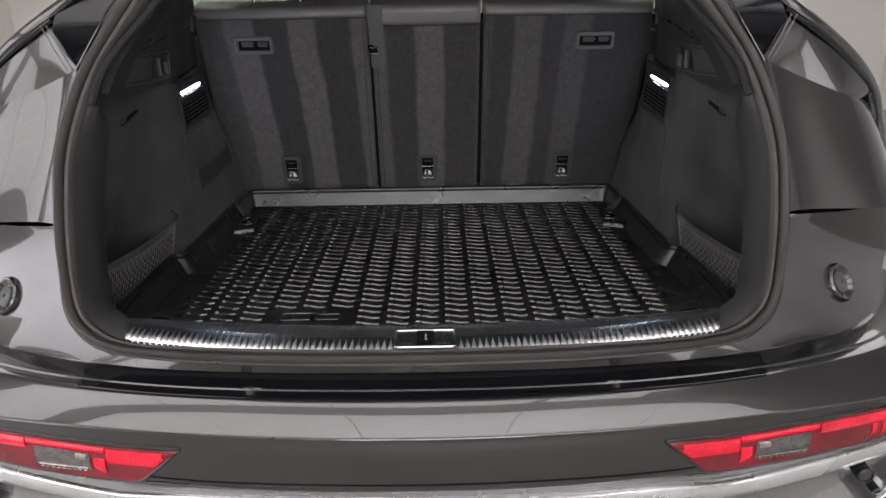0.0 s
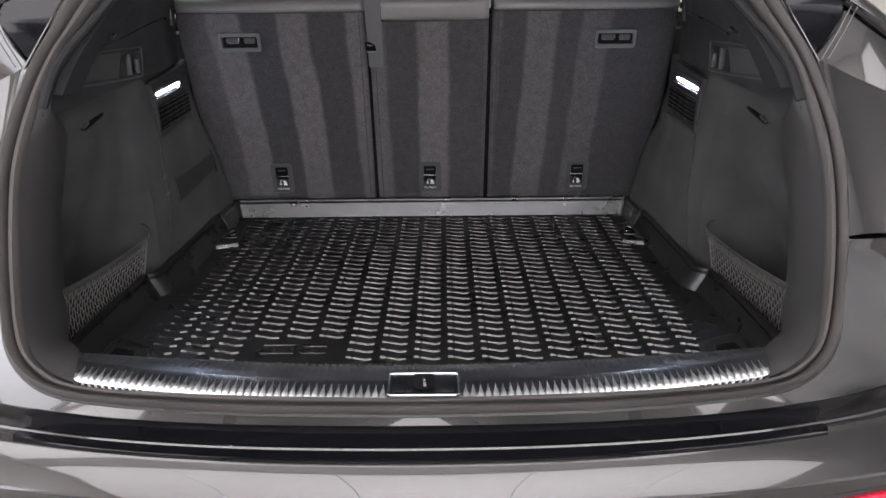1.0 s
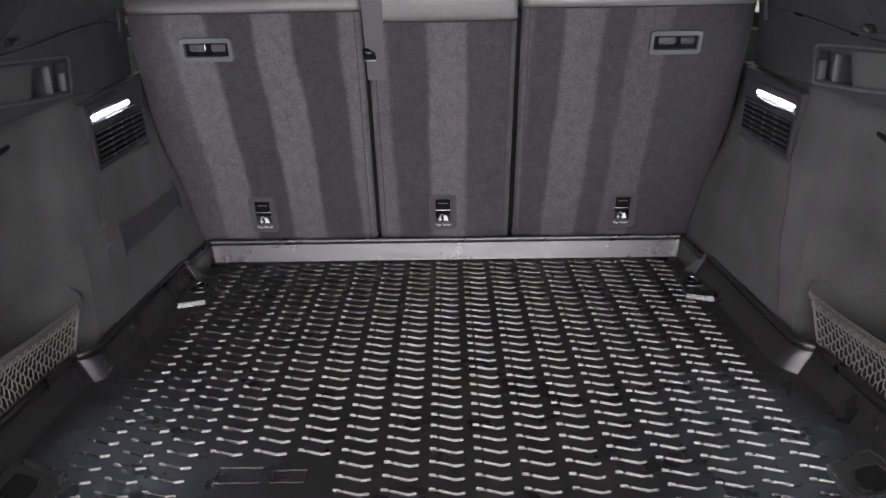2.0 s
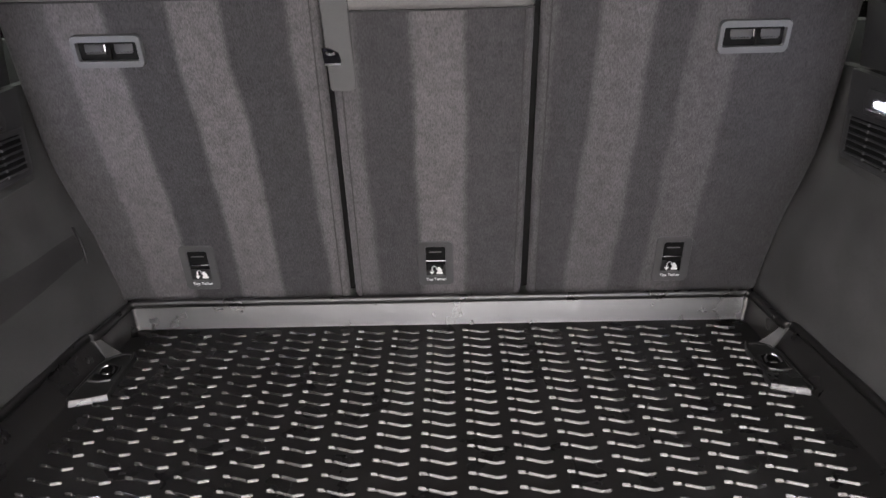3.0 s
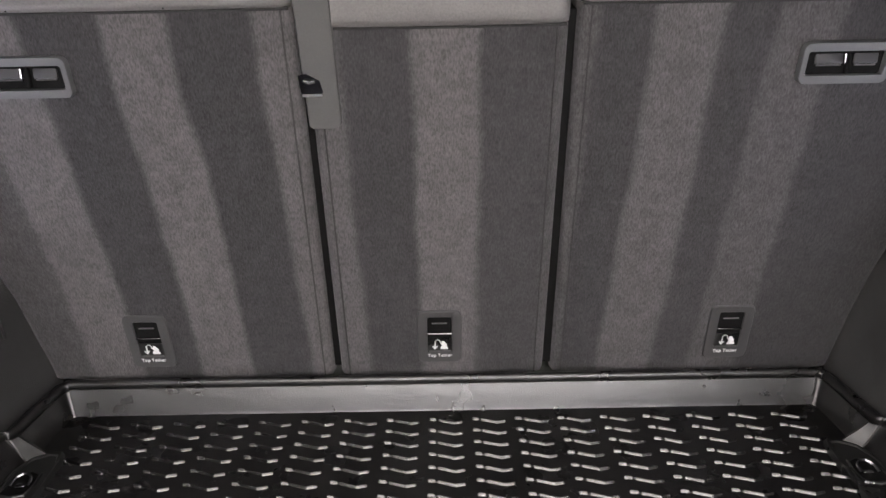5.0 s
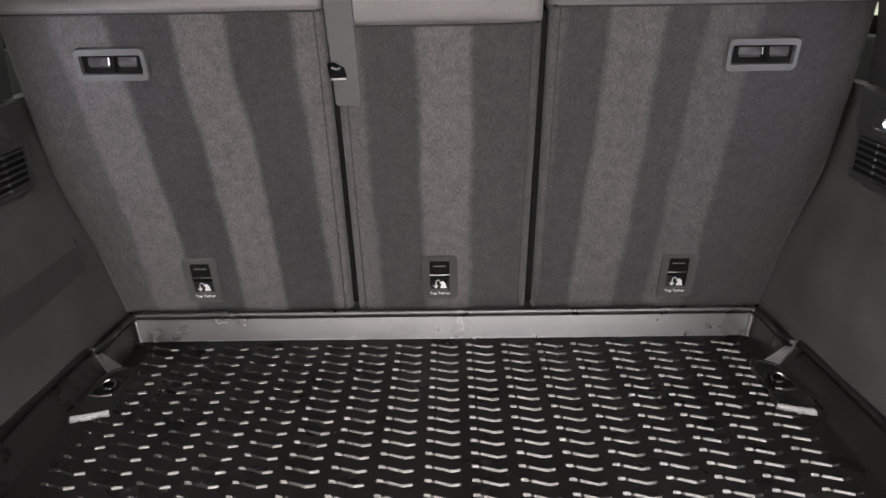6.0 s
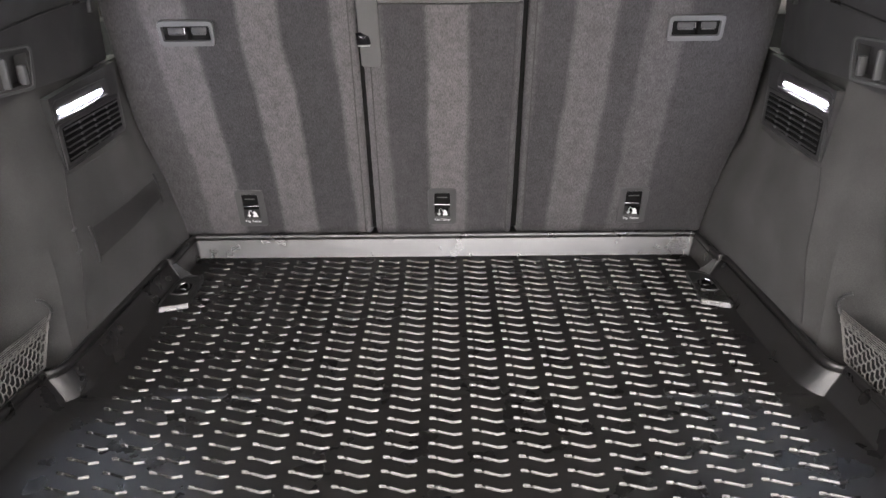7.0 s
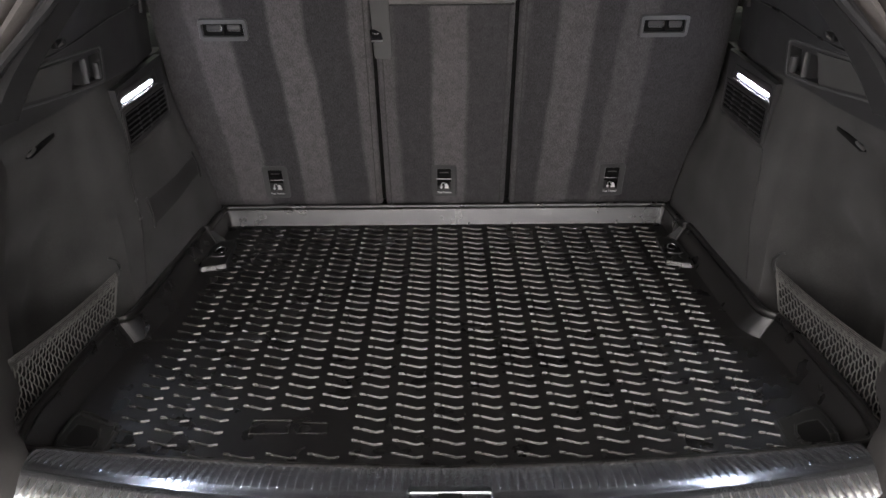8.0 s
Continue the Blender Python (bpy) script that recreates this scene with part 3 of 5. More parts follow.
# red lamps set in the bumper
for s in (1, -1):
    face = lambda x, off: bow(x, -0.112, 0.17) - off

    def patch(xa, xb, top, low, off, n=16):
        out = []
        for k in range(7):
            f = k / 6
            out.append([side(s, (x, face(x, off + 0.003 * math.sin(math.pi * f)), top(x) * (1 - f) + low(x) * f)) for x in [xa + (xb - xa) * i / n for i in range(n + 1)]])
        return slab(out, (0, 0.012, 0))

    ztop = lambda x: 0.660 + 0.045 * max(0, x - 0.45)
    zlow = lambda x: 0.659 - 0.85 * (x - 0.362) if x < 0.43 else 0.6012 + 0.2 * (x - 0.43) ** 2
    lamp = part("rear_lamp", patch(0.364, 0.86, ztop, zlow, 0.002, 40), M_DARKRED, car, "long red rear lamp set in the bumper")
    part("reflector", patch(0.385, 0.474, lambda x: ztop(x) - 0.004, lambda x: max(zlow(x) + 0.005, 0.631), 0.0045), M_RED, lamp)
    part("reflector", patch(0.476, 0.604, lambda x: ztop(x) - 0.003, lambda x: ztop(x) - 0.013, 0.0045), M_RED, lamp)
    part("reflector", patch(0.607, 0.85, lambda x: ztop(x) - 0.004, lambda x: ztop(x) - 0.022, 0.0045), M_RED, lamp)
    part("reflector", patch(0.478, 0.496, lambda x: 0.640, lambda x: 0.612 + 0.4 * (x - 0.478), 0.0045), M_RED, lamp)
    lens = part("reversing_lens", patch(0.502, 0.592, lambda x: ztop(x) - 0.0145, lambda x: 0.617, 0.005), M_SMOKE, lamp, "clear reversing lens")
    part("lens_edge", patch(0.506, 0.588, lambda x: 0.6235, lambda x: 0.6205, 0.0062), M_CLEAR, lens)
    part("lens_edge", patch(0.506, 0.524, lambda x: ztop(x) - 0.017, lambda x: 0.634, 0.0062), M_CLEAR, lens)
    for k in range(9):
        part("lens_dash", patch(0.508 + 0.009 * k, 0.513 + 0.009 * k, lambda x: 0.6195, lambda x: 0.6172, 0.0064, 3), M_CLEAR, lens)
    for k in range(3):
        part("reflector_bar", patch(0.700 + 0.018 * k, 0.708 + 0.018 * k, lambda x: ztop(x) - 0.0225, lambda x: ztop(x) - 0.044, 0.0045, 3), M_RED, lamp)
    bm = bmesh.new()
    loop = [(0.358, 0.663)] + [(x, ztop(x) + 0.003) for x in (0.45, 0.55, 0.65, 0.75, 0.86)]
    loop2 = [(0.358, 0.663)] + [(x, zlow(x) - 0.003) for x in (0.39, 0.42, 0.435, 0.5, 0.6, 0.7, 0.86)]
    for lp in (loop, loop2):
        tube(bm, [side(s, (x, face(x, 0.0), z)) for x, z in lp], 0.0035, 6)
    part("lamp_frame", bm, M_BLACK, lamp)

# silver trim and dark valance at the foot of the bumper
XT = [(-0.90 + 1.8 * i / 180) for i in range(181)]
step = lambda f: max(0, min(1, f)) ** 2 * (3 - 2 * max(0, min(1, f)))
trim_top = lambda x: 0.581 - 0.006 * step((abs(x) - 0.34) / 0.14) + 0.14 * max(0, abs(x) - 0.47) ** 1.15
rows = []
for d, w in ((0.0, -0.010), (0.0005, 0.006), (0.004, 0.011), (0.016, 0.014), (0.030, 0.009), (0.040, -0.006)):
    rows.append([(x, bow(x, -0.104, 0.17) - w, trim_top(x) - d) for x in XT])
part("silver_trim", slab(rows, (0, 0.02, 0)), M_SILVER, car, "satin silver trim strip along the bumper foot")
bm = bmesh.new()
tube(bm, curve([(x, bow(x, -0.113, 0.17), 0.599 + (0.0 if abs(x) < 0.3 else 0.002)) for x in (-0.42, -0.2, 0.0, 0.2, 0.42)], 30), 0.0016, 6)
part("bumper_joint", bm, M_BLACK, car)
for s in (1, -1):
    bm = bmesh.new()
    c = Vector((s * 0.722, bow(0.722, -0.100, 0.17), 0.533))
    vs = grid(bm, [[c + Vector((r * math.cos(a), w, r * math.sin(a))) for a in [2 * math.pi * i / 14 for i in range(14)]] for r, w in ((0.014, 0.02), (0.014, -0.004), (0.011, -0.006), (0.010, -0.003))], closed=True)
    bm.faces.new(vs[-1])
    part("parking_sensor", bm, M_BLACK, car)
    bm = bmesh.new()
    c = Vector((s * 0.80, 0.0, 0.485))
    grid(bm, [[c + Vector((0.075 * k * math.cos(a), w, 0.042 * k * math.sin(a))) for a in [2 * math.pi * i / 24 for i in range(24)]] for k, w in ((0.9, 0.1), (0.92, -0.03), (0.98, -0.04), (1.05, -0.03), (1.05, 0.1))], closed=True)
    part("exhaust_surround", bm, M_CHROME, car)
# boot floor, roof and cabin that close the car round the seats
bm = bmesh.new()
block(bm, (0, 0.62, 0.66), (1.30, 0.98, 0.05), 0.01)
part("boot_floor", bm, M_LINING, car)
bm = bmesh.new()
block(bm, (0, 0.09, 0.70), (0.96, 0.10, 0.06), 0.01)
part("rear_crossmember", bm, M_LINING, car)
rows = [[(x, y, z - 0.06 * (x / 0.62) ** 2) for x in (-0.62, -0.4, -0.2, 0, 0.2, 0.4, 0.62)] for y, z in ((0.50, 1.50), (0.9, 1.56), (1.6, 1.60), (2.4, 1.56))]
part("roof", slab(rows, (0, 0, 0.04)), M_LINING, car, "roof with dark lining")
rows = [[(x, y, z) for x in (-0.62, 0, 0.62)] for y, z in ((2.4, 1.54), (2.8, 1.32), (3.2, 1.08))]
g = part("windscreen", slab(rows, (0, 0.004, 0.004)), M_GLASS, car, "green-tinted windscreen")
g.visible_shadow = False
bm = bmesh.new()
block(bm, (0, 3.1, 0.8), (1.5, 0.3, 0.55), 0.05)
part("dashboard", bm, M_BLACK, car)
bm = bmesh.new()
block(bm, (0, 2.1, 0.35), (1.75, 2.2, 0.10), 0.02)
part("cabin_floor", bm, M_LINING, car)

# wheels that carry the car
for s in (1, -1):
    for wy in (1.08, 2.95):
        turn = [(math.cos(2 * math.pi * i / 36), math.sin(2 * math.pi * i / 36)) for i in range(36)]
        bm = bmesh.new()
        grid(bm, [[Vector((s * x, wy + r * a, 0.335 + r * b)) for a, b in turn] for x, r in ((0.66, 0.22), (0.665, 0.30), (0.69, 0.33), (0.72, 0.335), (0.80, 0.335), (0.83, 0.33), (0.855, 0.30), (0.86, 0.235))], closed=True)
        tyre = part("tyre", bm, M_TYRE, car, "black rubber tyre")
        bm = bmesh.new()
        vs = grid(bm, [[Vector((s * x, wy + r * a, 0.335 + r * b)) for a, b in turn] for x, r in ((0.67, 0.225), (0.84, 0.225), (0.858, 0.237), (0.85, 0.215), (0.83, 0.19), (0.835, 0.06), (0.85, 0.05))], closed=True)
        bm.faces.new(vs[-1])
        part("rim", bm, M_SILVER, tyre, "silver wheel rim")

# open tailgate above the boot
rows = []
for y, z, hw in ((0.56, 1.53, 0.52), (0.40, 1.63, 0.56), (0.20, 1.74, 0.62), (-0.05, 1.86, 0.68), (-0.28, 1.95, 0.72), (-0.44, 1.98, 0.71), (-0.54, 1.95, 0.66), (-0.58, 1.90, 0.58)):
    rows.append([(hw * k / 8, y, z - 0.05 * (k / 8) ** 4 + 0.03 * (1 - (k / 8) ** 2)) for k in range(-8, 9)])
gate = part("tailgate", slab(rows, (0, 0.02, 0.06)), M_PAINT, car, "raised grey tailgate")
# unseen lining, kept pale so that the bumper reflects it brighter
inner = [[(x * 0.93, y * 0.96 + 0.005, z - 0.012) for x, y, z in r] for r in rows[1:7]]
part("inner_trim", slab(inner, (0, 0, 0.008)), M_LIDTRIM, gate, "unseen tailgate lining, paled to brighten the bumper's reflection")

# ---- sill plate ----
sill = thing("sill_plate", (0, 0.09, 0.735), "scratched stainless steel sill plate with fluted edge along the boot opening", "sill plate")
PITCH = 0.0102
STEP = PITCH / 14
# depth, height, and the teeth's height and half width there
prof = [(0.153, 0.722, 0, 0), (0.148, 0.738, 0.0004, 0.006), (0.142, 0.7455, 0.0022, 0.0064), (0.135, 0.7490, 0.0036, 0.0062), (0.122, 0.7540, 0.0038, 0.0052), (0.109, 0.7580, 0.0031, 0.0040), (0.096, 0.7615, 0.0020, 0.0028),
        (0.084, 0.7638, 0.0004, 0.0014), (0.074, 0.765, 0.0, 0), (0.066, 0.7664, 0.0, 0), (0.0635, 0.7668, 0.0, 0), (0.056, 0.7664, 0.0, 0), (0.046, 0.7652, 0.0, 0),
        (0.036, 0.7640, 0.0, 0), (0.029, 0.7620, 0.0, 0), (0.0250, 0.7595, 0.0, 0), (0.0230, 0.7570, 0.0, 0), (0.0224, 0.752, 0, 0)]
fine = [tuple(p + (q - p) * k / 4 for p, q in zip(a, b)) for a, b in zip(prof, prof[1:]) for k in range(4)] + [prof[-1]]
rows = []
for y, z, d, w in fine:
    half = 0.486 + 0.036 * min(1, max(0, (y - 0.03) / 0.11))
    row = []
    for i in range(-716, 717):
        x = i * STEP
        if abs(x) > 0.48:
            x = math.copysign(0.48 + (abs(x) - 0.48) * (half - 0.48) / (716 * STEP - 0.48), x)
        off = abs((x / PITCH + 0.5) % 1.0 - 0.5) * PITCH
        tooth = 0.85 * max(0.0, 1 - off / max(0.74 * w, 1e-4))
        fade = min(1.0, (half - abs(x)) / 0.004)
        row.append((x, y + (0.2 - 0.06 * max(0.0, (y - 0.065) / 0.088)) * x * x - 0.004, z - 0.0015 + 0.034 * x * x * (1 - 1.0 * max(0.0, (y - 0.065) / 0.088)) + d * tooth * fade))
    rows.append(row)
bm = bmesh.new()
grid(bm, rows)
part("plate", bm, M_STEEL, sill, smooth=34)
# pointed teeth along the front edge, one mesh shared by all
front_z = lambda y: float(np.interp(y, [p[0] for p in prof[::-1]], [p[1] for p in prof[::-1]]))
bm = bmesh.new()
vs = []
for y, w, h in ((0.0220, 0.0046, 0.0002), (0.0238, 0.0046, 0.0010), (0.028, 0.0044, 0.0018), (0.033, 0.0040, 0.0021), (0.038, 0.0029, 0.0018), (0.044, 0.0017, 0.0013), (0.050, 0.0008, 0.0007), (0.056, 0.0002, 0.0001)):
    vs.append([bm.verts.new((u * w, y, front_z(y) + (1 - u * u) * h - 0.0003)) for u in (-1, -0.55, 0, 0.55, 1)])
for a, b in zip(vs, vs[1:]):
    for i in range(4):
        bm.faces.new((a[i], a[i + 1], b[i + 1], b[i]))
tooth_mesh = bpy.data.meshes.new("tooth")
bm.to_mesh(tooth_mesh)
bm.free()
tooth_mesh.materials.append(M_SERRATED)
tooth_mesh.polygons.foreach_set("use_smooth", [True] * len(tooth_mesh.polygons))
for i in range(-47, 48):
    x = i * PITCH
    if abs(x - 0.004) > 0.052:
        ob = new("tooth", tooth_mesh)
        ob.parent = sill
        ob.location = Vector((x, 0.2 * x * x - 0.004, 0.034 * x * x - 0.0015)) - sill.location
# lock striker pocket in the plate
S0 = lambda u, v, w: Vector((0.004 + u, 0.058 + v, 0.7672 + (-0.07 * v if v > 0 else 0.04 * v) + w))
bm = bmesh.new()
ring(bm, rounded(0.098, 0.066, 0.008, cy=-0.008), rounded(0.0915, 0.052, 0.004, cy=-0.0135), S0, 0.004, 0.002)
frame_part = part("striker_frame", bm, M_STEEL, sill, "bright metal frame round the lock striker")
bm = bmesh.new()
prism(bm, rounded(0.092, 0.053, 0.005, cy=-0.0135), 0.0012, lambda u, v, w: S0(u, v, w + 0.0005))
part("striker_plate", bm, M_DARKCHROME, frame_part)
# black plate laid on top, drawn for the shade inside the opening
bm = bmesh.new()
prism(bm, [(-0.0135, 0.0125), (0.0135, 0.0125), (0.0135, -0.017), (0.011, -0.024), (0.006, -0.028), (-0.006, -0.028), (-0.011, -0.024), (-0.0135, -0.017)], 0.001, lambda u, v, w: S0(u, v, w + 0.0022))
part("striker_hole_shade", bm, M_VOID, frame_part, "black plate standing in for the shaded opening")
bm = bmesh.new()
tube(bm, [S0(0.002, -0.023, 0.003), S0(0.001, -0.017, 0.0065), S0(0, -0.009, 0.0075), S0(0, -0.004, 0.004)], 0.0026, 8)
part("striker_pin", bm, M_CHROME, frame_part)
for u0 in (-0.029, 0.029):
    for k in range(7):
        bm = bmesh.new()
        block(bm, S0(u0 - 0.011 + k * 0.0037, -0.0115, 0.0024), (0.0016, 0.046, 0.0018), 0.0004, segments=1)
        part("flute", bm, M_DARKCHROME, frame_part)

# ---- side trims of the boot ----
YK = [0.30, 0.34, 0.42, 0.49, 0.545, 0.59, 0.64, 0.80, 0.93, 1.05]
ZK = [0.69, 0.75, 0.85, 0.97, 1.04, 1.085, 1.115]
XK = [[0.600, 0.690, 0.712, 0.705, 0.640, 0.560, 0.540, 0.534, 0.532, 0.532],
      [0.600, 0.688, 0.710, 0.702, 0.636, 0.558, 0.540, 0.535, 0.534, 0.536],
      [0.604, 0.655, 0.675, 0.668, 0.618, 0.556, 0.540, 0.538, 0.544, 0.550],
      [0.604, 0.618, 0.620, 0.612, 0.592, 0.566, 0.554, 0.556, 0.572, 0.590],
      [0.600, 0.606, 0.606, 0.602, 0.588, 0.572, 0.562, 0.564, 0.584, 0.604],
      [0.594, 0.594, 0.590, 0.586, 0.580, 0.574, 0.569, 0.572, 0.590, 0.606],
      [0.590, 0.588, 0.584, 0.580, 0.577, 0.574, 0.572, 0.575, 0.591, 0.606]]


def side_x(y, z):
    j = max(0, min(len(YK) - 2, sum(1 for v in YK if v <= y) - 1))
    i = max(0, min(len(ZK) - 2, sum(1 for v in ZK if v <= z) - 1))
    ease = lambda f: f * f * (3 - 2 * f)
    fy = ease(max(0, min(1, (y - YK[j]) / (YK[j + 1] - YK[j]))))
    fz = ease(max(0, min(1, (z - ZK[i]) / (ZK[i + 1] - ZK[i]))))
    return (XK[i][j] * (1 - fy) + XK[i][j + 1] * fy) * (1 - fz) + (XK[i + 1][j] * (1 - fy) + XK[i + 1][j + 1] * fy) * fz


def upper_x(y, z):
    rim = max(0.0, 1 - max(0.0, y - 0.302 - 0.55 * (z - 1.10)) / 0.35)
    return 0.566 + 0.09 * max(0, 0.5 - y) + 0.19 * max(0.0, y - 0.78) - 0.01 * max(0, min(1, (z - 1.13) / 0.12)) ** 2 - 0.55 * max(0.0, z - 1.125) * rim


def side_trim(s):
    t = thing("boot_side_trim", (s * 0.56, 0.6, 0.7), "dark felt-lined boot side wall with a lit lamp, air vent and net pocket", "side trim", "boot side walls")
    rows = []
    for i in range(34):
        f = i / 33
        row = []
        for j in range(56):
            y = 0.30 + 0.75 * j / 55
            top = 1.088 + 0.02 * max(0, min(1, (y - 0.36) / 0.3))
            z = 0.685 + (top - 0.685) * f
            yy = max(y, np.interp(z, [0.69, 0.80, 0.92, 1.05, 1.1], [0.31, 0.325, 0.36, 0.40, 0.32]))
            sunk = 0.014 if 0.675 < yy < 0.915 and z > 0.99 else 0.0
            row.append((s * (side_x(yy, z) + sunk), yy, z))
        rows.append(row)
    felt = part("felt_panel", slab(rows, (s * 0.02, 0, 0)), M_FELT, t)
    # plastic trim between the pocket and the rubber strip
    a = dense([b for a, b in RIM[3:11]], 4)
    b = dense([(0.500, 0.130, 0.757), (0.530, 0.165, 0.762), (0.572, 0.215, 0.757), (0.606, 0.292, 0.757), (0.622, 0.326, 0.82), (0.622, 0.360, 0.92), (0.606, 0.395, 1.045), (0.588, 0.318, 1.104)], 4)
    rows = [[side(s, p.lerp(q, f) + Vector((-0.012, 0.0, 0.004)) * (4 * f * (1 - f)) - Vector((0.004 * f, 0, 0))) for p, q in zip(a, b)] for f in (0, 0.08, 0.25, 0.5, 0.75, 0.92, 1.0)]
    rows.append([side(s, q + Vector((0.02, 0.006, -0.01))) for q in b])
    bm = bmesh.new()
    grid(bm, rows)
    part("pillar_trim", bm, M_PILLAR, t)
    # upper plastic panel, with two pull recesses sunk into it
    ys = [0.30, 0.32, 0.34, 0.37, 0.40, 0.43, 0.46, 0.50, 0.545, 0.588, 0.606, 0.650, 0.67, 0.70, 0.74, 0.78, 0.82, 0.86, 0.90, 0.94, 0.96]
    zs = [0.0, 1.1195, 1.1605, 1.18, 1.20, 1.22, 1.245, 1.275, 1.31, 1.35, 1.40]
    bm = bmesh.new()
    pts = []
    for i, z in enumerate(zs):
        row = []
        for y in ys:
            zz = z if i else 1.092 + 0.018 * max(0, min(1, (y - 0.36) / 0.3))
            yy = max(y, 0.302 + 0.55 * (zz - 1.10))
            row.append(bm.verts.new((s * upper_x(yy, zz), yy, zz)))
        pts.append(row)
    for i in range(len(zs) - 1):
        for j in range(len(ys) - 1):
            q = (pts[i][j], pts[i][j + 1], pts[i + 1][j + 1], pts[i + 1][j])
            if i == 1 and j in (8, 10):
                deep = [bm.verts.new(v.co + Vector((s * 0.018, 0.0, 0.0))) for v in q]
                for k in range(4):
                    bm.faces.new((q[k], q[(k + 1) % 4], deep[(k + 1) % 4], deep[k]))
                bm.faces.new(deep)
            elif len({(round(v.co.y, 5), round(v.co.z, 5)) for v in q}) == 4:
                bm.faces.new(q)
    low = [bm.verts.new(v.co + Vector((s * 0.02, 0, 0))) for v in pts[0]]
    for j in range(len(ys) - 1):
        bm.faces.new((pts[0][j], pts[0][j + 1], low[j + 1], low[j]))
    upper = part("upper_panel", bm, M_PLASTIC, t, "dark plastic upper panel", smooth=30)
    bm = bmesh.new()
    tube(bm, curve([side(s, p) for p in ((0.582, 0.302, 1.106), (0.570, 0.324, 1.15), (0.548, 0.344, 1.188), (0.515, 0.366, 1.226), (0.483, 0.388, 1.264), (0.43, 0.44, 1.34))], 22), 0.0085, 8, flat=0.75)
    part("trim_edge", bm, M_MATT, upper)
    # frame and cover round the pull recesses
    U = lambda u, v, w: Vector((s * (upper_x(u, v) - w), u, v))
    bm = bmesh.new()
    ring(bm, [(0.664, 1.164), (0.655, 1.170), (0.48, 1.177), (0.440, 1.177), (0.426, 1.172), (0.418, 1.155), (0.410, 1.133), (0.411, 1.126), (0.418, 1.121), (0.53, 1.115), (0.645, 1.110), (0.657, 1.112), (0.661, 1.122)],
         [(0.6585, 1.161), (0.652, 1.166), (0.48, 1.173), (0.443, 1.1728), (0.431, 1.169), (0.424, 1.154), (0.417, 1.133), (0.418, 1.129), (0.423, 1.125), (0.53, 1.119), (0.643, 1.1145), (0.652, 1.116), (0.655, 1.123)],
         U, 0.0022, -0.0003)
    part("recess_frame", bm, M_BEZEL, upper)
    for y, z, size in ((0.634, 1.133, (0.010, 0.009, 0.026)), (0.5905, 1.140, (0.010, 0.006, 0.038))):
        bm = bmesh.new()
        block(bm, U(y, z, 0.001), size, 0.002)
        part("pull_lever", bm, M_BEZEL, upper)
    bm = bmesh.new()
    front = lambda g: 0.421 + 0.020 * g ** 1.3
    rows = []
    for k in range(7):
        g = k / 6
        rows.append([U(front(g) * (1 - f) + 0.541 * f, (1.130 - 0.008 * f) * (1 - g) + (1.171 - 0.003 * f) * g, 0.0035) for f in [q / 8 for q in range(9)]])
    bm = slab(rows, (s * 0.004, 0, 0))
    part("cover_plate", bm, M_GREYPLASTIC, upper)
    bm = bmesh.new()
    tube(bm, [U(y, z, 0.0) for y, z in ((0.90, 1.212), (0.84, 1.213), (0.77, 1.212), (0.70, 1.206), (0.62, 1.199), (0.55, 1.192), (0.475, 1.185), (0.43, 1.183))], 0.0022, 6)
    part("panel_joint", bm, M_BLACK, upper)
    bm = bmesh.new()
    block(bm, U(0.482, 1.199, 0.002), (0.010, 0.030, 0.012), 0.003)
    part("hook_socket", bm, M_BLACK, upper)
    bm = bmesh.new()
    tube(bm, [U(0.470, 1.194, 0.006), U(0.476, 1.200, 0.010), U(0.484, 1.203, 0.006)], 0.002, 6)
    part("hook_tip", bm, M_GREYPLASTIC, upper)
    bm = bmesh.new()
    block(bm, (s * 0.590, 0.905, 1.226), (0.03, 0.035, 0.014), 0.005)
    block(bm, (s * 0.582, 0.893, 1.21), (0.012, 0.012, 0.034), 0.003)
    part("blind_hook", bm, M_PLASTIC, t)
    # lamp and vent panel
    V = lambda u, v, w: Vector((s * (0.556 + 0.012 * (u - 0.66) / 0.27 + 0.05 * (v - 0.98) * 0.6 - w), u, v))
    rows = []
    for i in range(7):
        f = i / 6
        row = []
        for j in range(9):
            g = j / 8
            row.append(V(0.672 + 0.252 * g - 0.012 * (1 - f) * g, (0.983 + 0.008 * g) * (1 - f) + (1.092 + 0.018 * g) * f, 0.0))
        rows.append(row)
    vent = part("vent_panel", slab(rows, (s * 0.012, 0, 0)), M_PLASTIC, t, "dark plastic air vent panel")
    bm = bmesh.new()
    ring(bm, [(0.677, 0.987), (0.79, 0.989), (0.909, 0.993), (0.914, 1.0), (0.914, 1.05), (0.909, 1.057), (0.79, 1.055), (0.682, 1.052), (0.677, 1.045)],
         [(0.688, 0.994), (0.79, 0.996), (0.899, 0.9995), (0.901, 1.002), (0.901, 1.047), (0.899, 1.050), (0.79, 1.0485), (0.690, 1.0465), (0.688, 1.044)], V, 0.0022, 0.0)
    part("vent_frame", bm, M_PLASTIC, vent)
    bm = bmesh.new()
    prism(bm, [(0.688, 0.993), (0.902, 0.998), (0.902, 1.051), (0.688, 1.048)], 0.0008, V)
    part("vent_shade", bm, M_VOID, vent)
    for k in range(6):
        bm = bmesh.new()
        z = 0.9965 + k * 0.0090
        grid(bm, [[V(y, z + dz + 0.003 * (y - 0.69) / 0.21, w) for y in (0.690, 0.76, 0.83, 0.900)] for dz, w in ((0.0, 0.0009), (0.0012, 0.0030), (0.0022, 0.0032), (0.0030, 0.0009))])
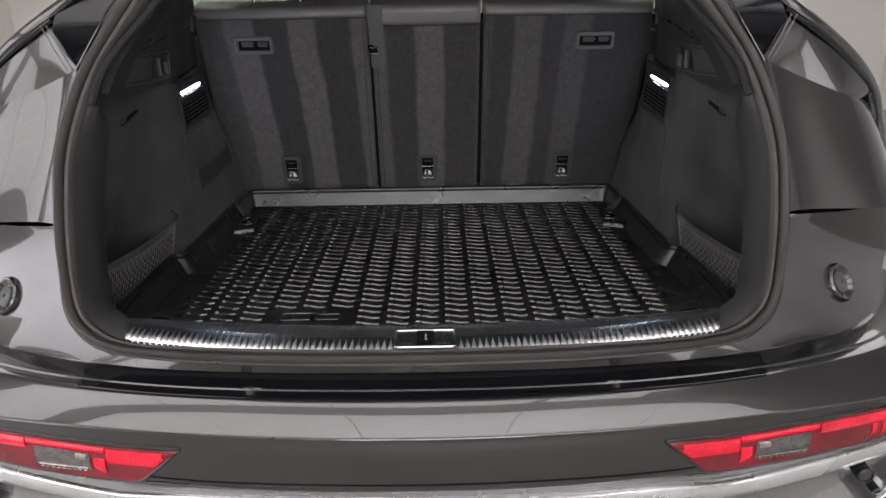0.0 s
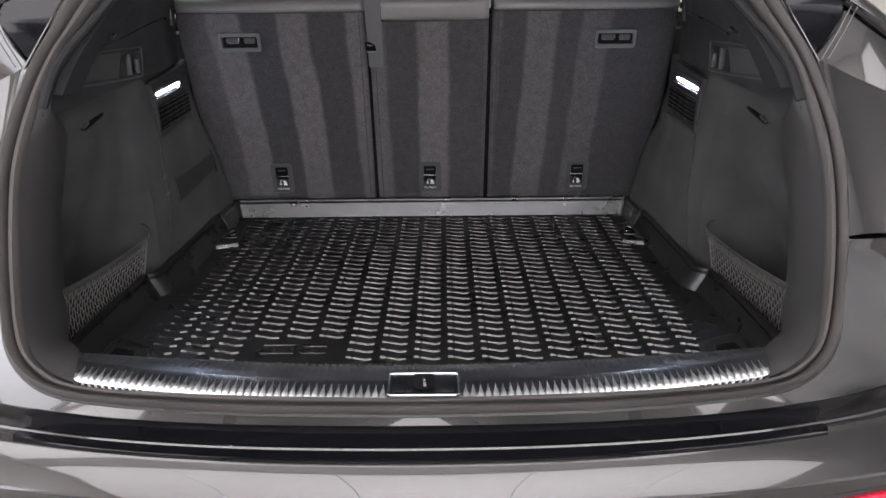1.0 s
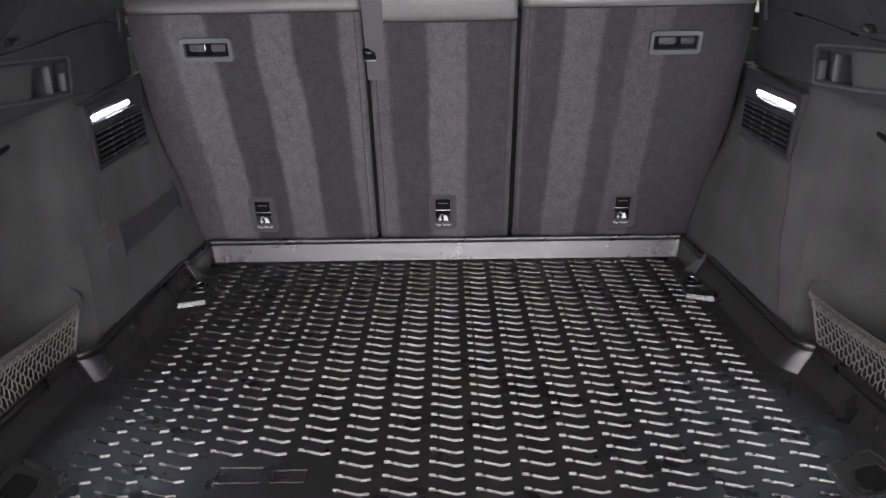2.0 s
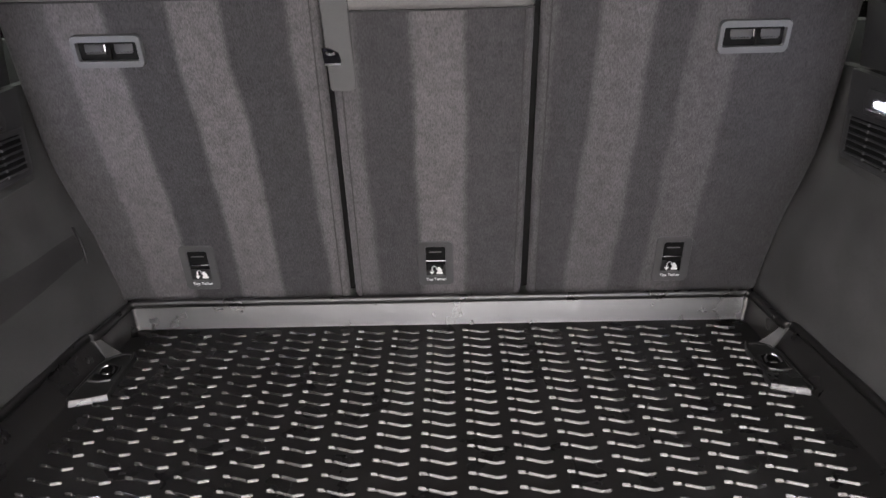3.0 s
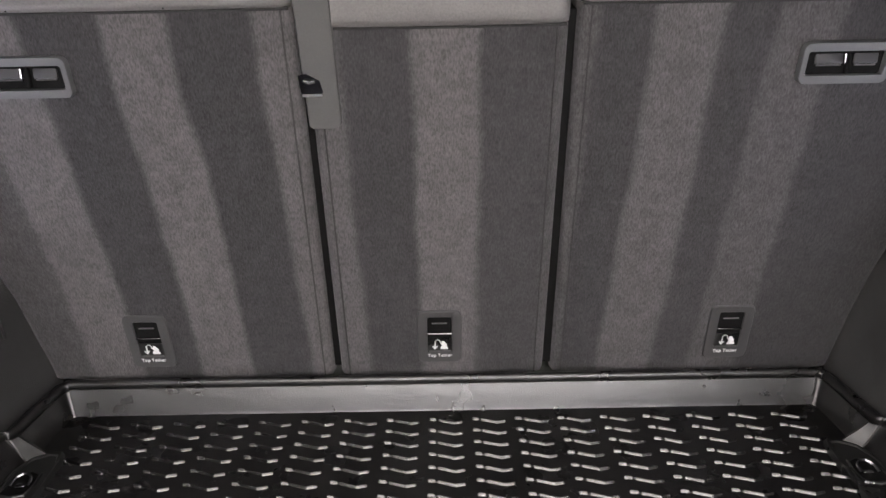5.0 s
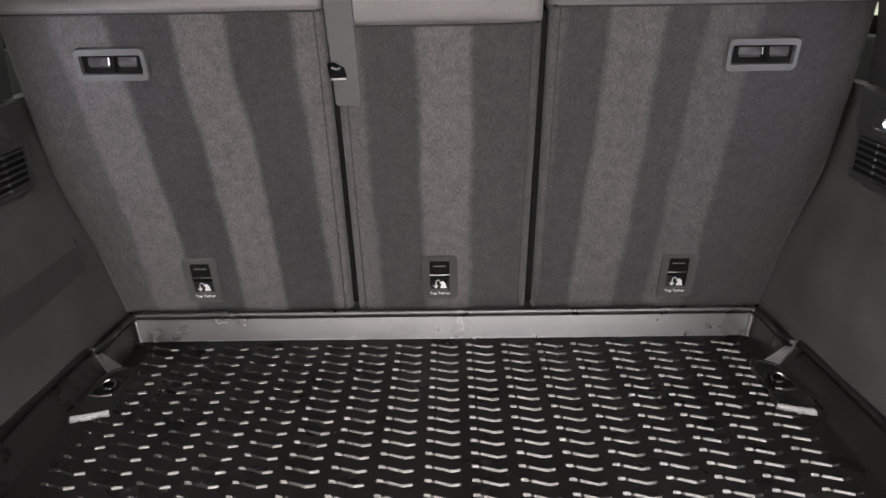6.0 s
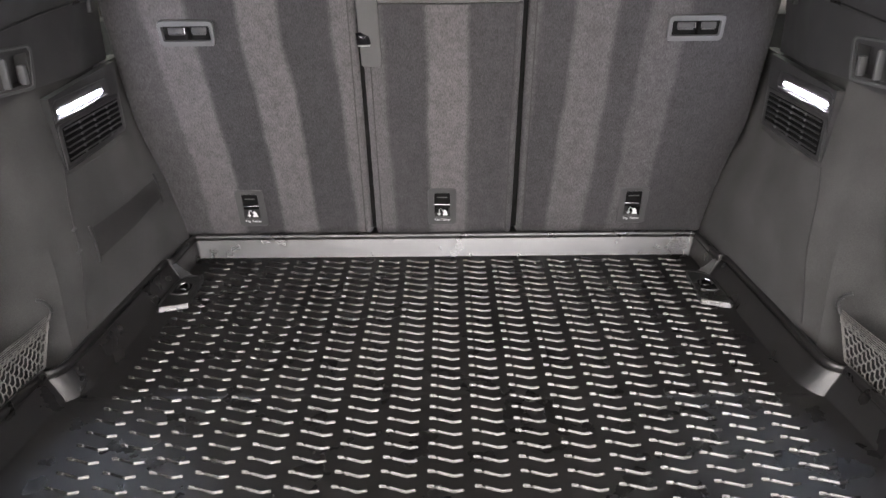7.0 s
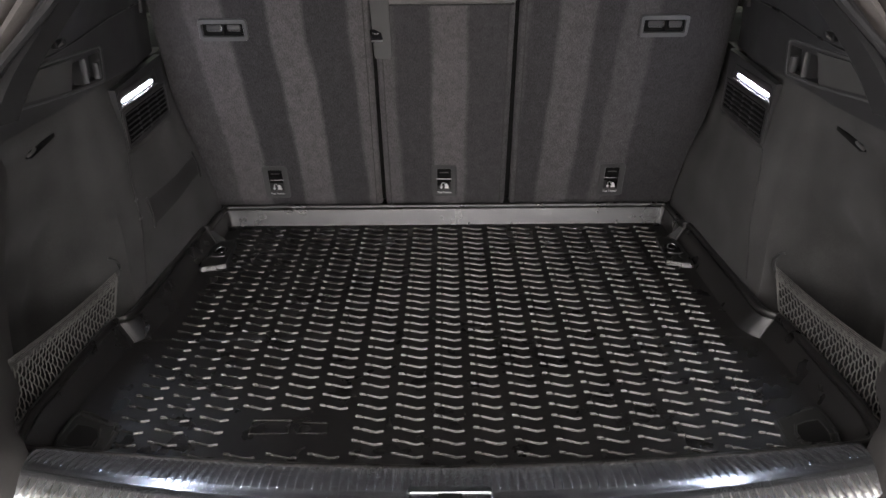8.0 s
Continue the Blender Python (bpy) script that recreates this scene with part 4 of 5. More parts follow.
        part("slat", bm, M_PLASTIC, vent)
    for k in range(3):
        bm = bmesh.new()
        y = 0.744 + k * 0.052
        for j in range(6):
            z = 0.9972 + j * 0.0090 + 0.003 * (y - 0.69) / 0.21
            block(bm, V(y, z + 0.001, 0.0030), (0.0034, 0.0040, 0.0042), 0.0008, segments=1)
        part("divider", bm, M_BEZEL, vent)
    bm = bmesh.new()
    tube(bm, [V(0.680, 1.0605, 0.0035), V(0.76, 1.0615, 0.0040), V(0.862, 1.0645, 0.0035)], 0.0012, 6)
    part("lamp_edge", bm, M_SILVER, vent, "bright line under the lamp")
    bm = bmesh.new()
    prism(bm, [(0.690, 1.0680), (0.700, 1.0674), (0.846, 1.0704), (0.850, 1.0728), (0.846, 1.0750), (0.697, 1.0718), (0.690, 1.0708)], 0.002, V)
    part("lamp_lens", bm, M_LAMP, vent, "glowing white lamp lens")
    bm = bmesh.new()
    ring(bm, [(0.676, 1.056), (0.700, 1.055), (0.872, 1.060), (0.878, 1.072), (0.868, 1.090), (0.690, 1.087), (0.676, 1.080)],
         [(0.688, 1.0645), (0.700, 1.0635), (0.850, 1.0680), (0.854, 1.073), (0.850, 1.0785), (0.694, 1.0750), (0.688, 1.073)], V, 0.002, 0.0)
    part("lamp_bezel", bm, M_PLASTIC, vent)
    # added dark block that keeps cabin light out of the gap beside the seat
    bm = bmesh.new()
    block(bm, (s * 0.615, 1.075, 0.93), (0.09, 0.09, 0.48), 0.01)
    part("gap_blocker", bm, M_MATT, t)
    # joint between the two panels of the side wall
    J = lambda u, v, w: Vector((s * (side_x(u, v) - w), u, v))
    bm = bmesh.new()
    tube(bm, [J(u, v, 0.0) for u, v in ((0.664, 0.984), (0.657, 0.96), (0.648, 0.93), (0.640, 0.90), (0.634, 0.87), (0.628, 0.83), (0.622, 0.79), (0.618, 0.75))], 0.0014, 6)
    part("panel_joint", bm, M_THREAD, felt)
    # pull slot: its shade is a black plate raised on the felt
    P = lambda u, v, w: Vector((s * (side_x(u, v) - w), u, v))
    bm = bmesh.new()
    prism(bm, [(0.447, 1.043), (0.460, 1.040), (0.490, 1.047), (0.513, 1.058), (0.510, 1.064), (0.485, 1.059), (0.455, 1.052)], 0.0015, P)
    slot = part("pull_slot_shade", bm, M_VOID, felt, "black plate standing in for the shaded pull slot")
    bm = bmesh.new()
    tube(bm, [P(0.449, 1.046, 0.002), P(0.458, 1.050, 0.004), P(0.466, 1.053, 0.002)], 0.0025, 6)
    part("slot_latch", bm, M_GREYPLASTIC, felt)
    if s < 0:
        # fastening strip with its two end loops on this wall only
        bm = bmesh.new()
        rows = [[P(0.683 + 0.27 * j / 12, z + 0.0 * j, 0.0015) for j in range(13)] for z in (0.843, 0.868, 0.888)]
        for r, (za, zb) in zip(rows, ((0.842, 0.849), (0.868, 0.868), (0.892, 0.886))):
            for j, p in enumerate(r):
                p.z = za + (zb - za) * j / 12
        grid(bm, rows)
        part("fastening_strip", bm, M_STRAP, felt, "dark hook-and-loop strip")
        for y in (0.676, 0.958):
            bm = bmesh.new()
            tube(bm, [P(y, 0.838, 0.003), P(y, 0.866, 0.003), P(y, 0.897, 0.002)], 0.0022, 6)
            part("strip_loop", bm, M_THREAD, felt)
        for y, z in ((0.634, 0.905), (0.628, 0.872)):
            bm = bmesh.new()
            tube(bm, [P(y, z, 0.001), P(y + 0.004, z + 0.004, 0.003), P(y + 0.008, z + 0.002, 0.001)], 0.0022, 6)
            part("clip", bm, M_ANCHOR, felt)
    return t


for s in (1, -1):
    side_trim(s)


# ---- rear seat backrests ----
def S(u, v, w):
    """A place on the tilted back of the seats: across, up along it, out from it."""
    return Vector((u, 1.035 - 0.2149 * v - 0.9767 * w, 0.74 + 0.9767 * v - 0.2149 * w))


OUTER = ([0.0, 0.05, 0.10, 0.16, 0.20, 0.25, 0.30, 0.38, 0.47, 0.55], [0.533, 0.539, 0.545, 0.556, 0.566, 0.576, 0.579, 0.581, 0.582, 0.580])


def backrest(name_label, xl, xr, seam, top, headrest_x, latch_x, tether_x):
    """xl, xr: the side edges as functions of the height along the back."""
    cx = (xl(0.25) + xr(0.25)) / 2
    t = thing("rear_seat_backrest", S(cx, 0, 0), name_label, "seat", "rear seat backrests")

    def row(v, w, r=0.012):
        a, b = xl(v), xr(v)
        out = [S(a, v, -0.09), S(a, v, w - r), S(a + 0.0035, v, w - 0.0035), S(a + r, v, w)]
        n = 14
        out += [S(a + r + (b - a - 2 * r) * k / n, v, w + 0.003 * math.sin(math.pi * k / n)) for k in range(1, n)]
        return out + [S(b - r, v, w), S(b - 0.0035, v, w - 0.0035), S(b, v, w - r), S(b, v, -0.09)]

    bm = bmesh.new()
    vv = [0.0] + [seam * k / 20 for k in range(1, 21)]
    rows = [row(-0.006, -0.05), row(-0.004, -0.010), row(-0.002, -0.002)] + [row(v, 0.0) for v in vv] + [row(seam + 0.002, -0.006)]
    vs = grid(bm, rows)
    bm.faces.new([q for q in vs[0]])
    part("carpet_back", bm, M_CARPET, t, "grey carpet with pale brushed bands", smooth=50)
    bm = bmesh.new()
    rows = [row(seam + 0.001, -0.006), row(seam + 0.003, 0.001), row(seam + 0.010, 0.0035)]
    for k in range(1, 5):
        f = k / 4
        rows.append(row(seam + 0.010 + (top - seam - 0.022) * f, 0.0035 - 0.001 * f))
    rows += [row(top - 0.006, -0.001), row(top - 0.001, -0.008), row(top + 0.001, -0.022, 0.014), row(top + 0.001, -0.05, 0.014), row(top - 0.002, -0.085, 0.003)]
    grid(bm, rows)
    leather = part("leather_top", bm, M_LEATHER, t, "grey leather upper edge", smooth=60)
    bm = bmesh.new()
    tube(bm, [S(xl(seam) + 0.004 + (xr(seam) - xl(seam) - 0.008) * k / 12, seam + 0.0015, -0.0015 + 0.003 * math.sin(math.pi * k / 12)) for k in range(13)], 0.0024, 6)
    part("seam", bm, M_THREAD, leather)
    w = xr(0.4) - xl(0.4)
    if w > 0.35:
        for f in (0.33, 0.70):
            bm = bmesh.new()
            x = xl(0.5) + w * f
            tube(bm, [S(x, seam + 0.004, 0.0035), S(x, top - 0.012, 0.003), S(x, top - 0.001, -0.008), S(x, top + 0.001, -0.05)], 0.0013, 6)
            part("seam", bm, M_THREAD, leather)
    # thin seam down the inner sides
    for edge, sg in ((xl, 1), (xr, -1)):
        if abs(edge(0.3)) < 0.3:
            bm = bmesh.new()
            tube(bm, [S(edge(seam * k / 12) + sg * 0.013, seam * k / 12, 0.0002) for k in range(13)], 0.0010, 6)
            part("side_seam", bm, M_STRAP, t)
    # headrest with its two posts
    bm = bmesh.new()
    hz = [(0.0, 0.085, 0.028), (0.012, 0.11, 0.042), (0.06, 0.122, 0.05), (0.12, 0.12, 0.05), (0.165, 0.10, 0.042), (0.18, 0.06, 0.02)]
    rows = []
    for dz, hw, hd in hz:
        c = S(headrest_x, top + 0.014, -0.075) + Vector((0, -0.05 * dz, dz))
        rows.append([c + Vector((hw * (abs(math.cos(a)) ** 0.6) * (1 if math.cos(a) >= 0 else -1), hd * (abs(math.sin(a)) ** 0.7) * (1 if math.sin(a) >= 0 else -1), 0))
                     for a in [2 * math.pi * k / 24 for k in range(24)]])
    vs = grid(bm, rows, closed=True)
    bm.faces.new(vs[0])
    bm.faces.new(vs[-1])
    part("headrest", bm, M_PLASTIC, t, "dark headrest")
    for dx in (-0.06, 0.06):
        bm = bmesh.new()
        c = S(headrest_x + dx, top - 0.004, -0.07)
        tube(bm, [c, c + Vector((0, 0, 0.03))], 0.006, 8)
        part("headrest_post", bm, M_CHROME, t)
    # release latch
    if latch_x is not None:
        vz = (1.1550 - 0.74) / 0.9767
        L = lambda u, v, w: S(latch_x + u, vz + v, 0.002 + w)
        bm = bmesh.new()
        ring(bm, rounded(0.098, 0.045, 0.008), rounded(0.081, 0.0255, 0.003), L, 0.008, -0.0015)
        latch = part("release_bezel", bm, M_BEZEL, t, "grey plastic surround of the release latch")
        # flat black plate in place of the recess's shade
        bm = bmesh.new()
        prism(bm, rounded(0.083, 0.0275, 0.003), 0.0022, L)
        part("latch_recess_shade", bm, M_VOID, latch, "black plate standing in for the shaded recess")
        for u0, wd in ((-0.017, 0.030), (0.022, 0.026)):
            bm = bmesh.new()
            block(bm, L(u0, 0.004, 0.0028), (wd, 0.003, 0.011), 0.0012)
            part("latch_flap", bm, M_PLASTIC, latch)
            bm = bmesh.new()
            tube(bm, [L(u0 - wd / 2 + 0.002, -0.0025, 0.0042), L(u0 + wd / 2 - 0.002, -0.0025, 0.0042)], 0.0010, 6)
            part("flap_edge", bm, M_GREYPLASTIC, latch)
        bm = bmesh.new()
        block(bm, L(0.003, 0.0, 0.005), (0.005, 0.007, 0.022), 0.0015)
        part("latch_hook", bm, M_VOID, latch)
        bm = bmesh.new()
        tube(bm, [L(-0.002, 0.0100, 0.006), L(-0.002, 0.001, 0.0085)], 0.0016, 8)
        part("latch_pin", bm, M_DARKCHROME, latch)
    # child seat anchor
    vz = (0.804 - 0.74) / 0.9767
    T = lambda u, v, w: S(tether_x + u, vz + v, 0.002 + w)
    bm = bmesh.new()
    ring(bm, rounded(0.058, 0.085, 0.008), rounded(0.032, 0.056, 0.003, cy=0.004), T, 0.0035, 0.002)
    cover = part("anchor_bezel", bm, M_ANCHOR, t, "dark plastic surround of the child seat anchor")
    # no hollow here: a black plate gives the recess its shade
    bm = bmesh.new()
    prism(bm, rounded(0.034, 0.058, 0.003, cy=0.004), 0.001, T)
    part("anchor_recess_shade", bm, M_VOID, cover, "black plate standing in for the shaded recess")
    bm = bmesh.new()
    tube(bm, [T(-0.016, 0.006, 0.003), T(0, 0.006, 0.0036), T(0.016, 0.006, 0.003)], 0.0016, 8)
    part("anchor_bar", bm, M_DARKCHROME, cover, "bright metal bar")
    bm = bmesh.new()
    tube(bm, [T(-0.010, 0.022, 0.002), T(0.010, 0.022, 0.002)], 0.001, 6)
    part("anchor_bar", bm, M_GREYPLASTIC, cover)
    bm = bmesh.new()
    prism(bm, [(-0.016, -0.003), (0.016, -0.003), (0.016, -0.024), (-0.016, -0.024)], 0.0008, lambda u, v, w: T(u, v, w + 0.0012))
    part("label_plate", bm, M_BLACK, cover)
    I = lambda u, v, w: T(u, v - 0.013, w + 0.0026)
    bm = bmesh.new()
    tube(bm, [I(0.001, 0.002, 0), I(0.0, 0.007, 0), I(-0.003, 0.0085, 0), I(-0.006, 0.006, 0), I(-0.0065, -0.004, 0)], 0.0011, 6, flat=0.4)
    prism(bm, [(-0.0105, -0.002), (-0.0065, -0.008), (-0.0025, -0.002), (-0.0045, -0.002), (-0.0065, -0.0045), (-0.0085, -0.002)], 0.0004, I)
    prism(bm, [(0.001, -0.007), (0.011, -0.007), (0.011, -0.004), (0.009, -0.003), (0.010, 0.0), (0.008, 0.003), (0.006, 0.006), (0.003, 0.006), (0.0015, 0.002), (0.003, -0.001), (0.001, -0.004)], 0.0004, I)
    part("anchor_sign", bm, M_WHITE, cover, "white anchor and child seat sign")
    turn = Matrix(((1, 0, 0), (0, -0.2149, -0.9767), (0, 0.9767, -0.2149))).to_4x4()
    lettering("anchor_text", "Top Tether", 0.0070, Matrix.Translation(T(0, -0.0300, 0.0038)) @ turn, M_WHITE, cover, "white words Top Tether")
    bm = bmesh.new()
    tube(bm, [T(-0.014, -0.0235, 0.0022), T(0.014, -0.0235, 0.0022)], 0.0009, 6)
    part("label_edge", bm, M_GREYPLASTIC, cover)
    return t


outer_l = lambda v: -0.006 - float(np.interp(v, *OUTER))
outer_r = lambda v: float(np.interp(v, *OUTER))
backrest("wide rear seat backrest in grey carpet with pale bands", outer_l, lambda v: -0.1490 + 0.003 * v, 0.489, 0.517, -0.385, -0.4420, -0.390)
mid_seat = backrest("narrow middle rear seat backrest with belt guide", lambda v: -0.1405, lambda v: 0.1385 + 0.008 * v, 0.468, 0.519, 0.005, None, -0.003)
backrest("wide rear seat backrest in grey carpet, faint bands", lambda v: 0.1490 + 0.004 * v, outer_r, 0.489, 0.517, 0.395, 0.4385, 0.381)
# added black blocks that stand in for the shade between the backrests
for xa, xb in ((-0.1500, -0.1395), (0.1380, 0.1500)):
    bm = bmesh.new()
    block(bm, S((xa + xb) / 2, 0.245, -0.034), (xb - xa, 0.045, 0.475), 0.001, Matrix.Rotation(math.atan2(0.2149, 0.9767), 3, "X"))
    part("joint_shade", bm, M_VOID, mid_seat)
# belt guide beside the middle backrest
B = lambda u, v, w: S(u, v, w)
bm = bmesh.new()
v0, v1 = (1.0925 - 0.74) / 0.9767, 0.523
outline = [(-0.143, v0 + 0.003), (-0.140, v0), (-0.112, v0), (-0.107, v0 + 0.004), (-0.106, v0 + 0.01), (-0.1085, v1), (-0.147, v1)]
rows = [[B(u * k + -0.125 * (1 - k), v, w) for u, v in outline] for k, w in ((1.0, 0.0), (1.0, 0.004), (0.93, 0.006))]
vs = grid(bm, rows, closed=True)
bm.faces.new(vs[-1])
guide = part("belt_guide", bm, M_GREYPLASTIC, mid_seat, "grey plastic belt guide panel", smooth=30)
bm = bmesh.new()
va = (1.142 - 0.74) / 0.9767
prism(bm, [(-0.149, va + 0.010), (-0.140, va + 0.012), (-0.126, va + 0.004), (-0.1235, va - 0.008), (-0.126, va - 0.011), (-0.147, va - 0.010)], 0.003, lambda u, v, w: B(u, v, w + 0.0045))
part("belt_slot", bm, M_GLOSS, guide, "dark belt slot")
bm = bmesh.new()
tube(bm, [B(-0.143, va + 0.005, 0.009), B(-0.137, va + 0.003, 0.0105), B(-0.131, va + 0.004, 0.009)], 0.0022, 8)
part("belt_tongue", bm, M_CHROME, guide)
bm = bmesh.new()
tube(bm, [B(-0.146, va - 0.012, 0.007), B(-0.125, va - 0.0115, 0.007)], 0.0015, 6)
part("slot_edge", bm, M_SILVER, guide)

# front seats, seen as dark shapes above the rear ones
for x in (-0.40, 0.40):
    t = thing("front_seat", (x, 1.95, 0.40), "dark front seat seen past the rear headrests", "seat", "front seats")
    bm = bmesh.new()
    rows = []
    for z, hw, hd, dy in ((0.55, 0.20, 0.05, 0.05), (0.60, 0.25, 0.09, 0.04), (0.9, 0.26, 0.09, 0.0), (1.12, 0.24, 0.08, -0.04), (1.22, 0.17, 0.05, -0.06), (1.25, 0.13, 0.05, -0.06), (1.42, 0.13, 0.05, -0.08), (1.46, 0.08, 0.03, -0.08)):
        rows.append([Vector((x + hw * (abs(math.cos(a)) ** 0.6) * math.copysign(1, math.cos(a)), 1.95 + dy + hd * (abs(math.sin(a)) ** 0.7) * math.copysign(1, math.sin(a)), z)) for a in [2 * math.pi * k / 20 for k in range(20)]])
    vs = grid(bm, rows, closed=True)
    bm.faces.new(vs[0])
    bm.faces.new(vs[-1])
    part("backrest", bm, M_BLACK, t)
    bm = bmesh.new()
    block(bm, (x, 2.2, 0.475), (0.5, 0.5, 0.15), 0.05)
    part("seat", bm, M_BLACK, t)

# ---- boot mat ----
mat = thing("boot_mat", (0, 0.6, 0.6855), "black rubber boot tray with raised wavy tread", "mat")
FOOT = [(0, 1.003), (0.25, 1.003), (0.485, 1.003), (0.4985, 1.0005), (0.5035, 0.990), (0.504, 0.93), (0.4985, 0.9035), (0.5035, 0.893), (0.5055, 0.880), (0.506, 0.77), (0.506, 0.62), (0.509, 0.545), (0.514, 0.522), (0.522, 0.507),
        (0.531, 0.4965), (0.5335, 0.493), (0.540, 0.42), (0.541, 0.31), (0.540, 0.237), (0.530, 0.214), (0.49, 0.203), (0.25, 0.188), (0, 0.18)]
LIP = [(0, 1.013), (0.25, 1.013), (0.488, 1.013), (0.506, 1.0095), (0.5115, 0.996), (0.5125, 0.93), (0.514, 0.9015), (0.5185, 0.892), (0.527, 0.880), (0.530, 0.77), (0.531, 0.62), (0.531, 0.545), (0.535, 0.522), (0.542, 0.508),
       (0.551, 0.500), (0.5535, 0.496), (0.559, 0.42), (0.562, 0.31), (0.562, 0.235), (0.547, 0.198), (0.50, 0.186), (0.26, 0.160), (0, 0.148)]
foot = mirrored(dense([(x, y, 0) for x, y in FOOT], 4))
lip = mirrored(dense([(x, y, 0) for x, y in LIP], 4))
bm = bmesh.new()
rows = []
for f, o, z in ((0.0, 0, 0.700), (0.03, 0, 0.7006), (0.10, 0, 0.7036), (0.5, 0, 0.7188), (0.92, 0, 0.7335), (0.98, 0, 0.7350), (1.0, 0.0015, 0.7352), (1.0, 0.0005, 0.7385), (1.0, 0.0005, 0.7425), (1.0, 0.0025, 0.7460), (1.0, 0.006, 0.7470),
                (1.0, 0.0095, 0.7455), (1.0, 0.0115, 0.7420), (1.0, 0.0165, 0.7405), (1.0, 0.017, 0.70)):
    loop = []
    for a, b in zip(foot, lip):
        d = (b - a).normalized()
        p = a.lerp(b, f) + d * o
        loop.append((p.x, p.y, z - (0.004 if p.y < 0.25 and z > 0.73 else 0)))
    rows.append(loop)
vs = grid(bm, rows, closed=True)
bm.faces.new(vs[0])
tray = part("tray", bm, M_RUBBER, mat, smooth=50)
# corner pads with tie-down eyes sunk in them
REAR_PAD = [(0.455, 0.783), (0.478, 0.774), (0.500, 0.768), (0.5065, 0.772), (0.507, 0.83), (0.507, 0.872), (0.4985, 0.897), (0.480, 0.909), (0.469, 0.908), (0.463, 0.89), (0.459, 0.84)]
FRONT_PAD = [(0.464, 0.209), (0.50, 0.207), (0.533, 0.216), (0.540, 0.25), (0.540, 0.29), (0.533, 0.305), (0.515, 0.300), (0.485, 0.283), (0.464, 0.274), (0.461, 0.25), (0.462, 0.23)]
for s in (1, -1):
    for quad, top, hole in ((REAR_PAD, 0.7090, ((0.470, 0.825), (0.484, 0.821), (0.499, 0.824), (0.5005, 0.845), (0.495, 0.865), (0.482, 0.868), (0.471, 0.862), (0.4685, 0.845))),
                            (FRONT_PAD, 0.7072, ((0.482, 0.226), (0.502, 0.224), (0.522, 0.228), (0.527, 0.25), (0.524, 0.274), (0.505, 0.270), (0.488, 0.262), (0.481, 0.245)))):
        cx, cy = sum(p[0] for p in quad) / len(quad), sum(p[1] for p in quad) / len(quad)
        pull = lambda k, z: [Vector((s * (cx + (x - cx) * k), cy + (y - cy) * k, z)) for x, y in quad]
        bm = bmesh.new()
        vs = grid(bm, [pull(1.05, 0.6995), pull(1.035, top - 0.0045), pull(1.0, top - 0.0005), pull(0.96, top), pull(0.90, top), pull(0.87, top - 0.0016)], closed=True)
        bm.faces.new(vs[-1])
        pad = part("corner_pad", bm, M_PADPLASTIC, mat, "dark plastic pad with a tie-down eye", smooth=22)
        hx, hy = sum(p[0] for p in hole) / len(hole), sum(p[1] for p in hole) / len(hole)
        hz = top - 0.0014
        sink = lambda k, z: [Vector((s * (hx + (x - hx) * k), hy + (y - hy) * k, z)) for x, y in hole]
        bm = bmesh.new()
        vs = grid(bm, [sink(1.14, hz - 0.0004), sink(1.10, hz + 0.0016), sink(1.0, hz + 0.0016), sink(0.93, hz + 0.0004)], closed=True)
        part("eye_rim", bm, M_PADPLASTIC, pad, smooth=25)
        # the hollow's shade is a black face laid inside the rim
        bm = bmesh.new()
        vs = grid(bm, [sink(0.97, hz + 0.0006), sink(0.8, hz + 0.0003)], closed=True)
        bm.faces.new(vs[-1])
        part("eye_hollow_shade", bm, M_VOID, pad, "black plate standing in for the shaded hollow")
        if top < 0.708:
            continue
        c = Vector((s * hx, hy, hz))
        bm = bmesh.new()
        tube(bm, curve([c + Vector((-0.010, -0.006, 0.0015)), c + Vector((-0.009, 0.006, 0.004)), c + Vector((0, 0.012, 0.006)), c + Vector((0.009, 0.006, 0.004)), c + Vector((0.010, -0.006, 0.0015))], 14), 0.0021, 6)
        block(bm, c + Vector((-s * 0.003, -0.006, 0.002)), (0.011, 0.006, 0.003), 0.001)
        part("tie_down_eye", bm, M_DARKCHROME, pad, "metal tie-down eye")
    # gusset where the tray wall steps out behind the rear pad
    bm = bmesh.new()
    top = [Vector((s * x, y, 0.7345)) for x, y in ((0.5135, 0.906), (0.5120, 0.900), (0.5155, 0.894))]
    low = [Vector((s * x, y, 0.7075)) for x, y in ((0.500, 0.917), (0.485, 0.904), (0.502, 0.889))]
    mid = [(a * 0.55 + b * 0.45) + Vector((s * 0.003, 0.001, 0)) for a, b in zip(top, low)]
    grid(bm, [top, mid, low])
    part("wall_gusset", bm, M_PADPLASTIC, mat, smooth=25)
# plain outlined emblem on the tray
bm = bmesh.new()
for u0, u1, v0, v1 in ((-0.277, -0.222, 0.257, 0.286), (-0.208, -0.168, 0.257, 0.280)):
    tube(bm, [(u0, v0, 0.7005), (u1, v0, 0.7005), (u1, v1, 0.7005), (u0, v1, 0.7005)], 0.0016, 6, closed=True)
part("emblem", bm, M_RIB, mat, "plain raised outlines")


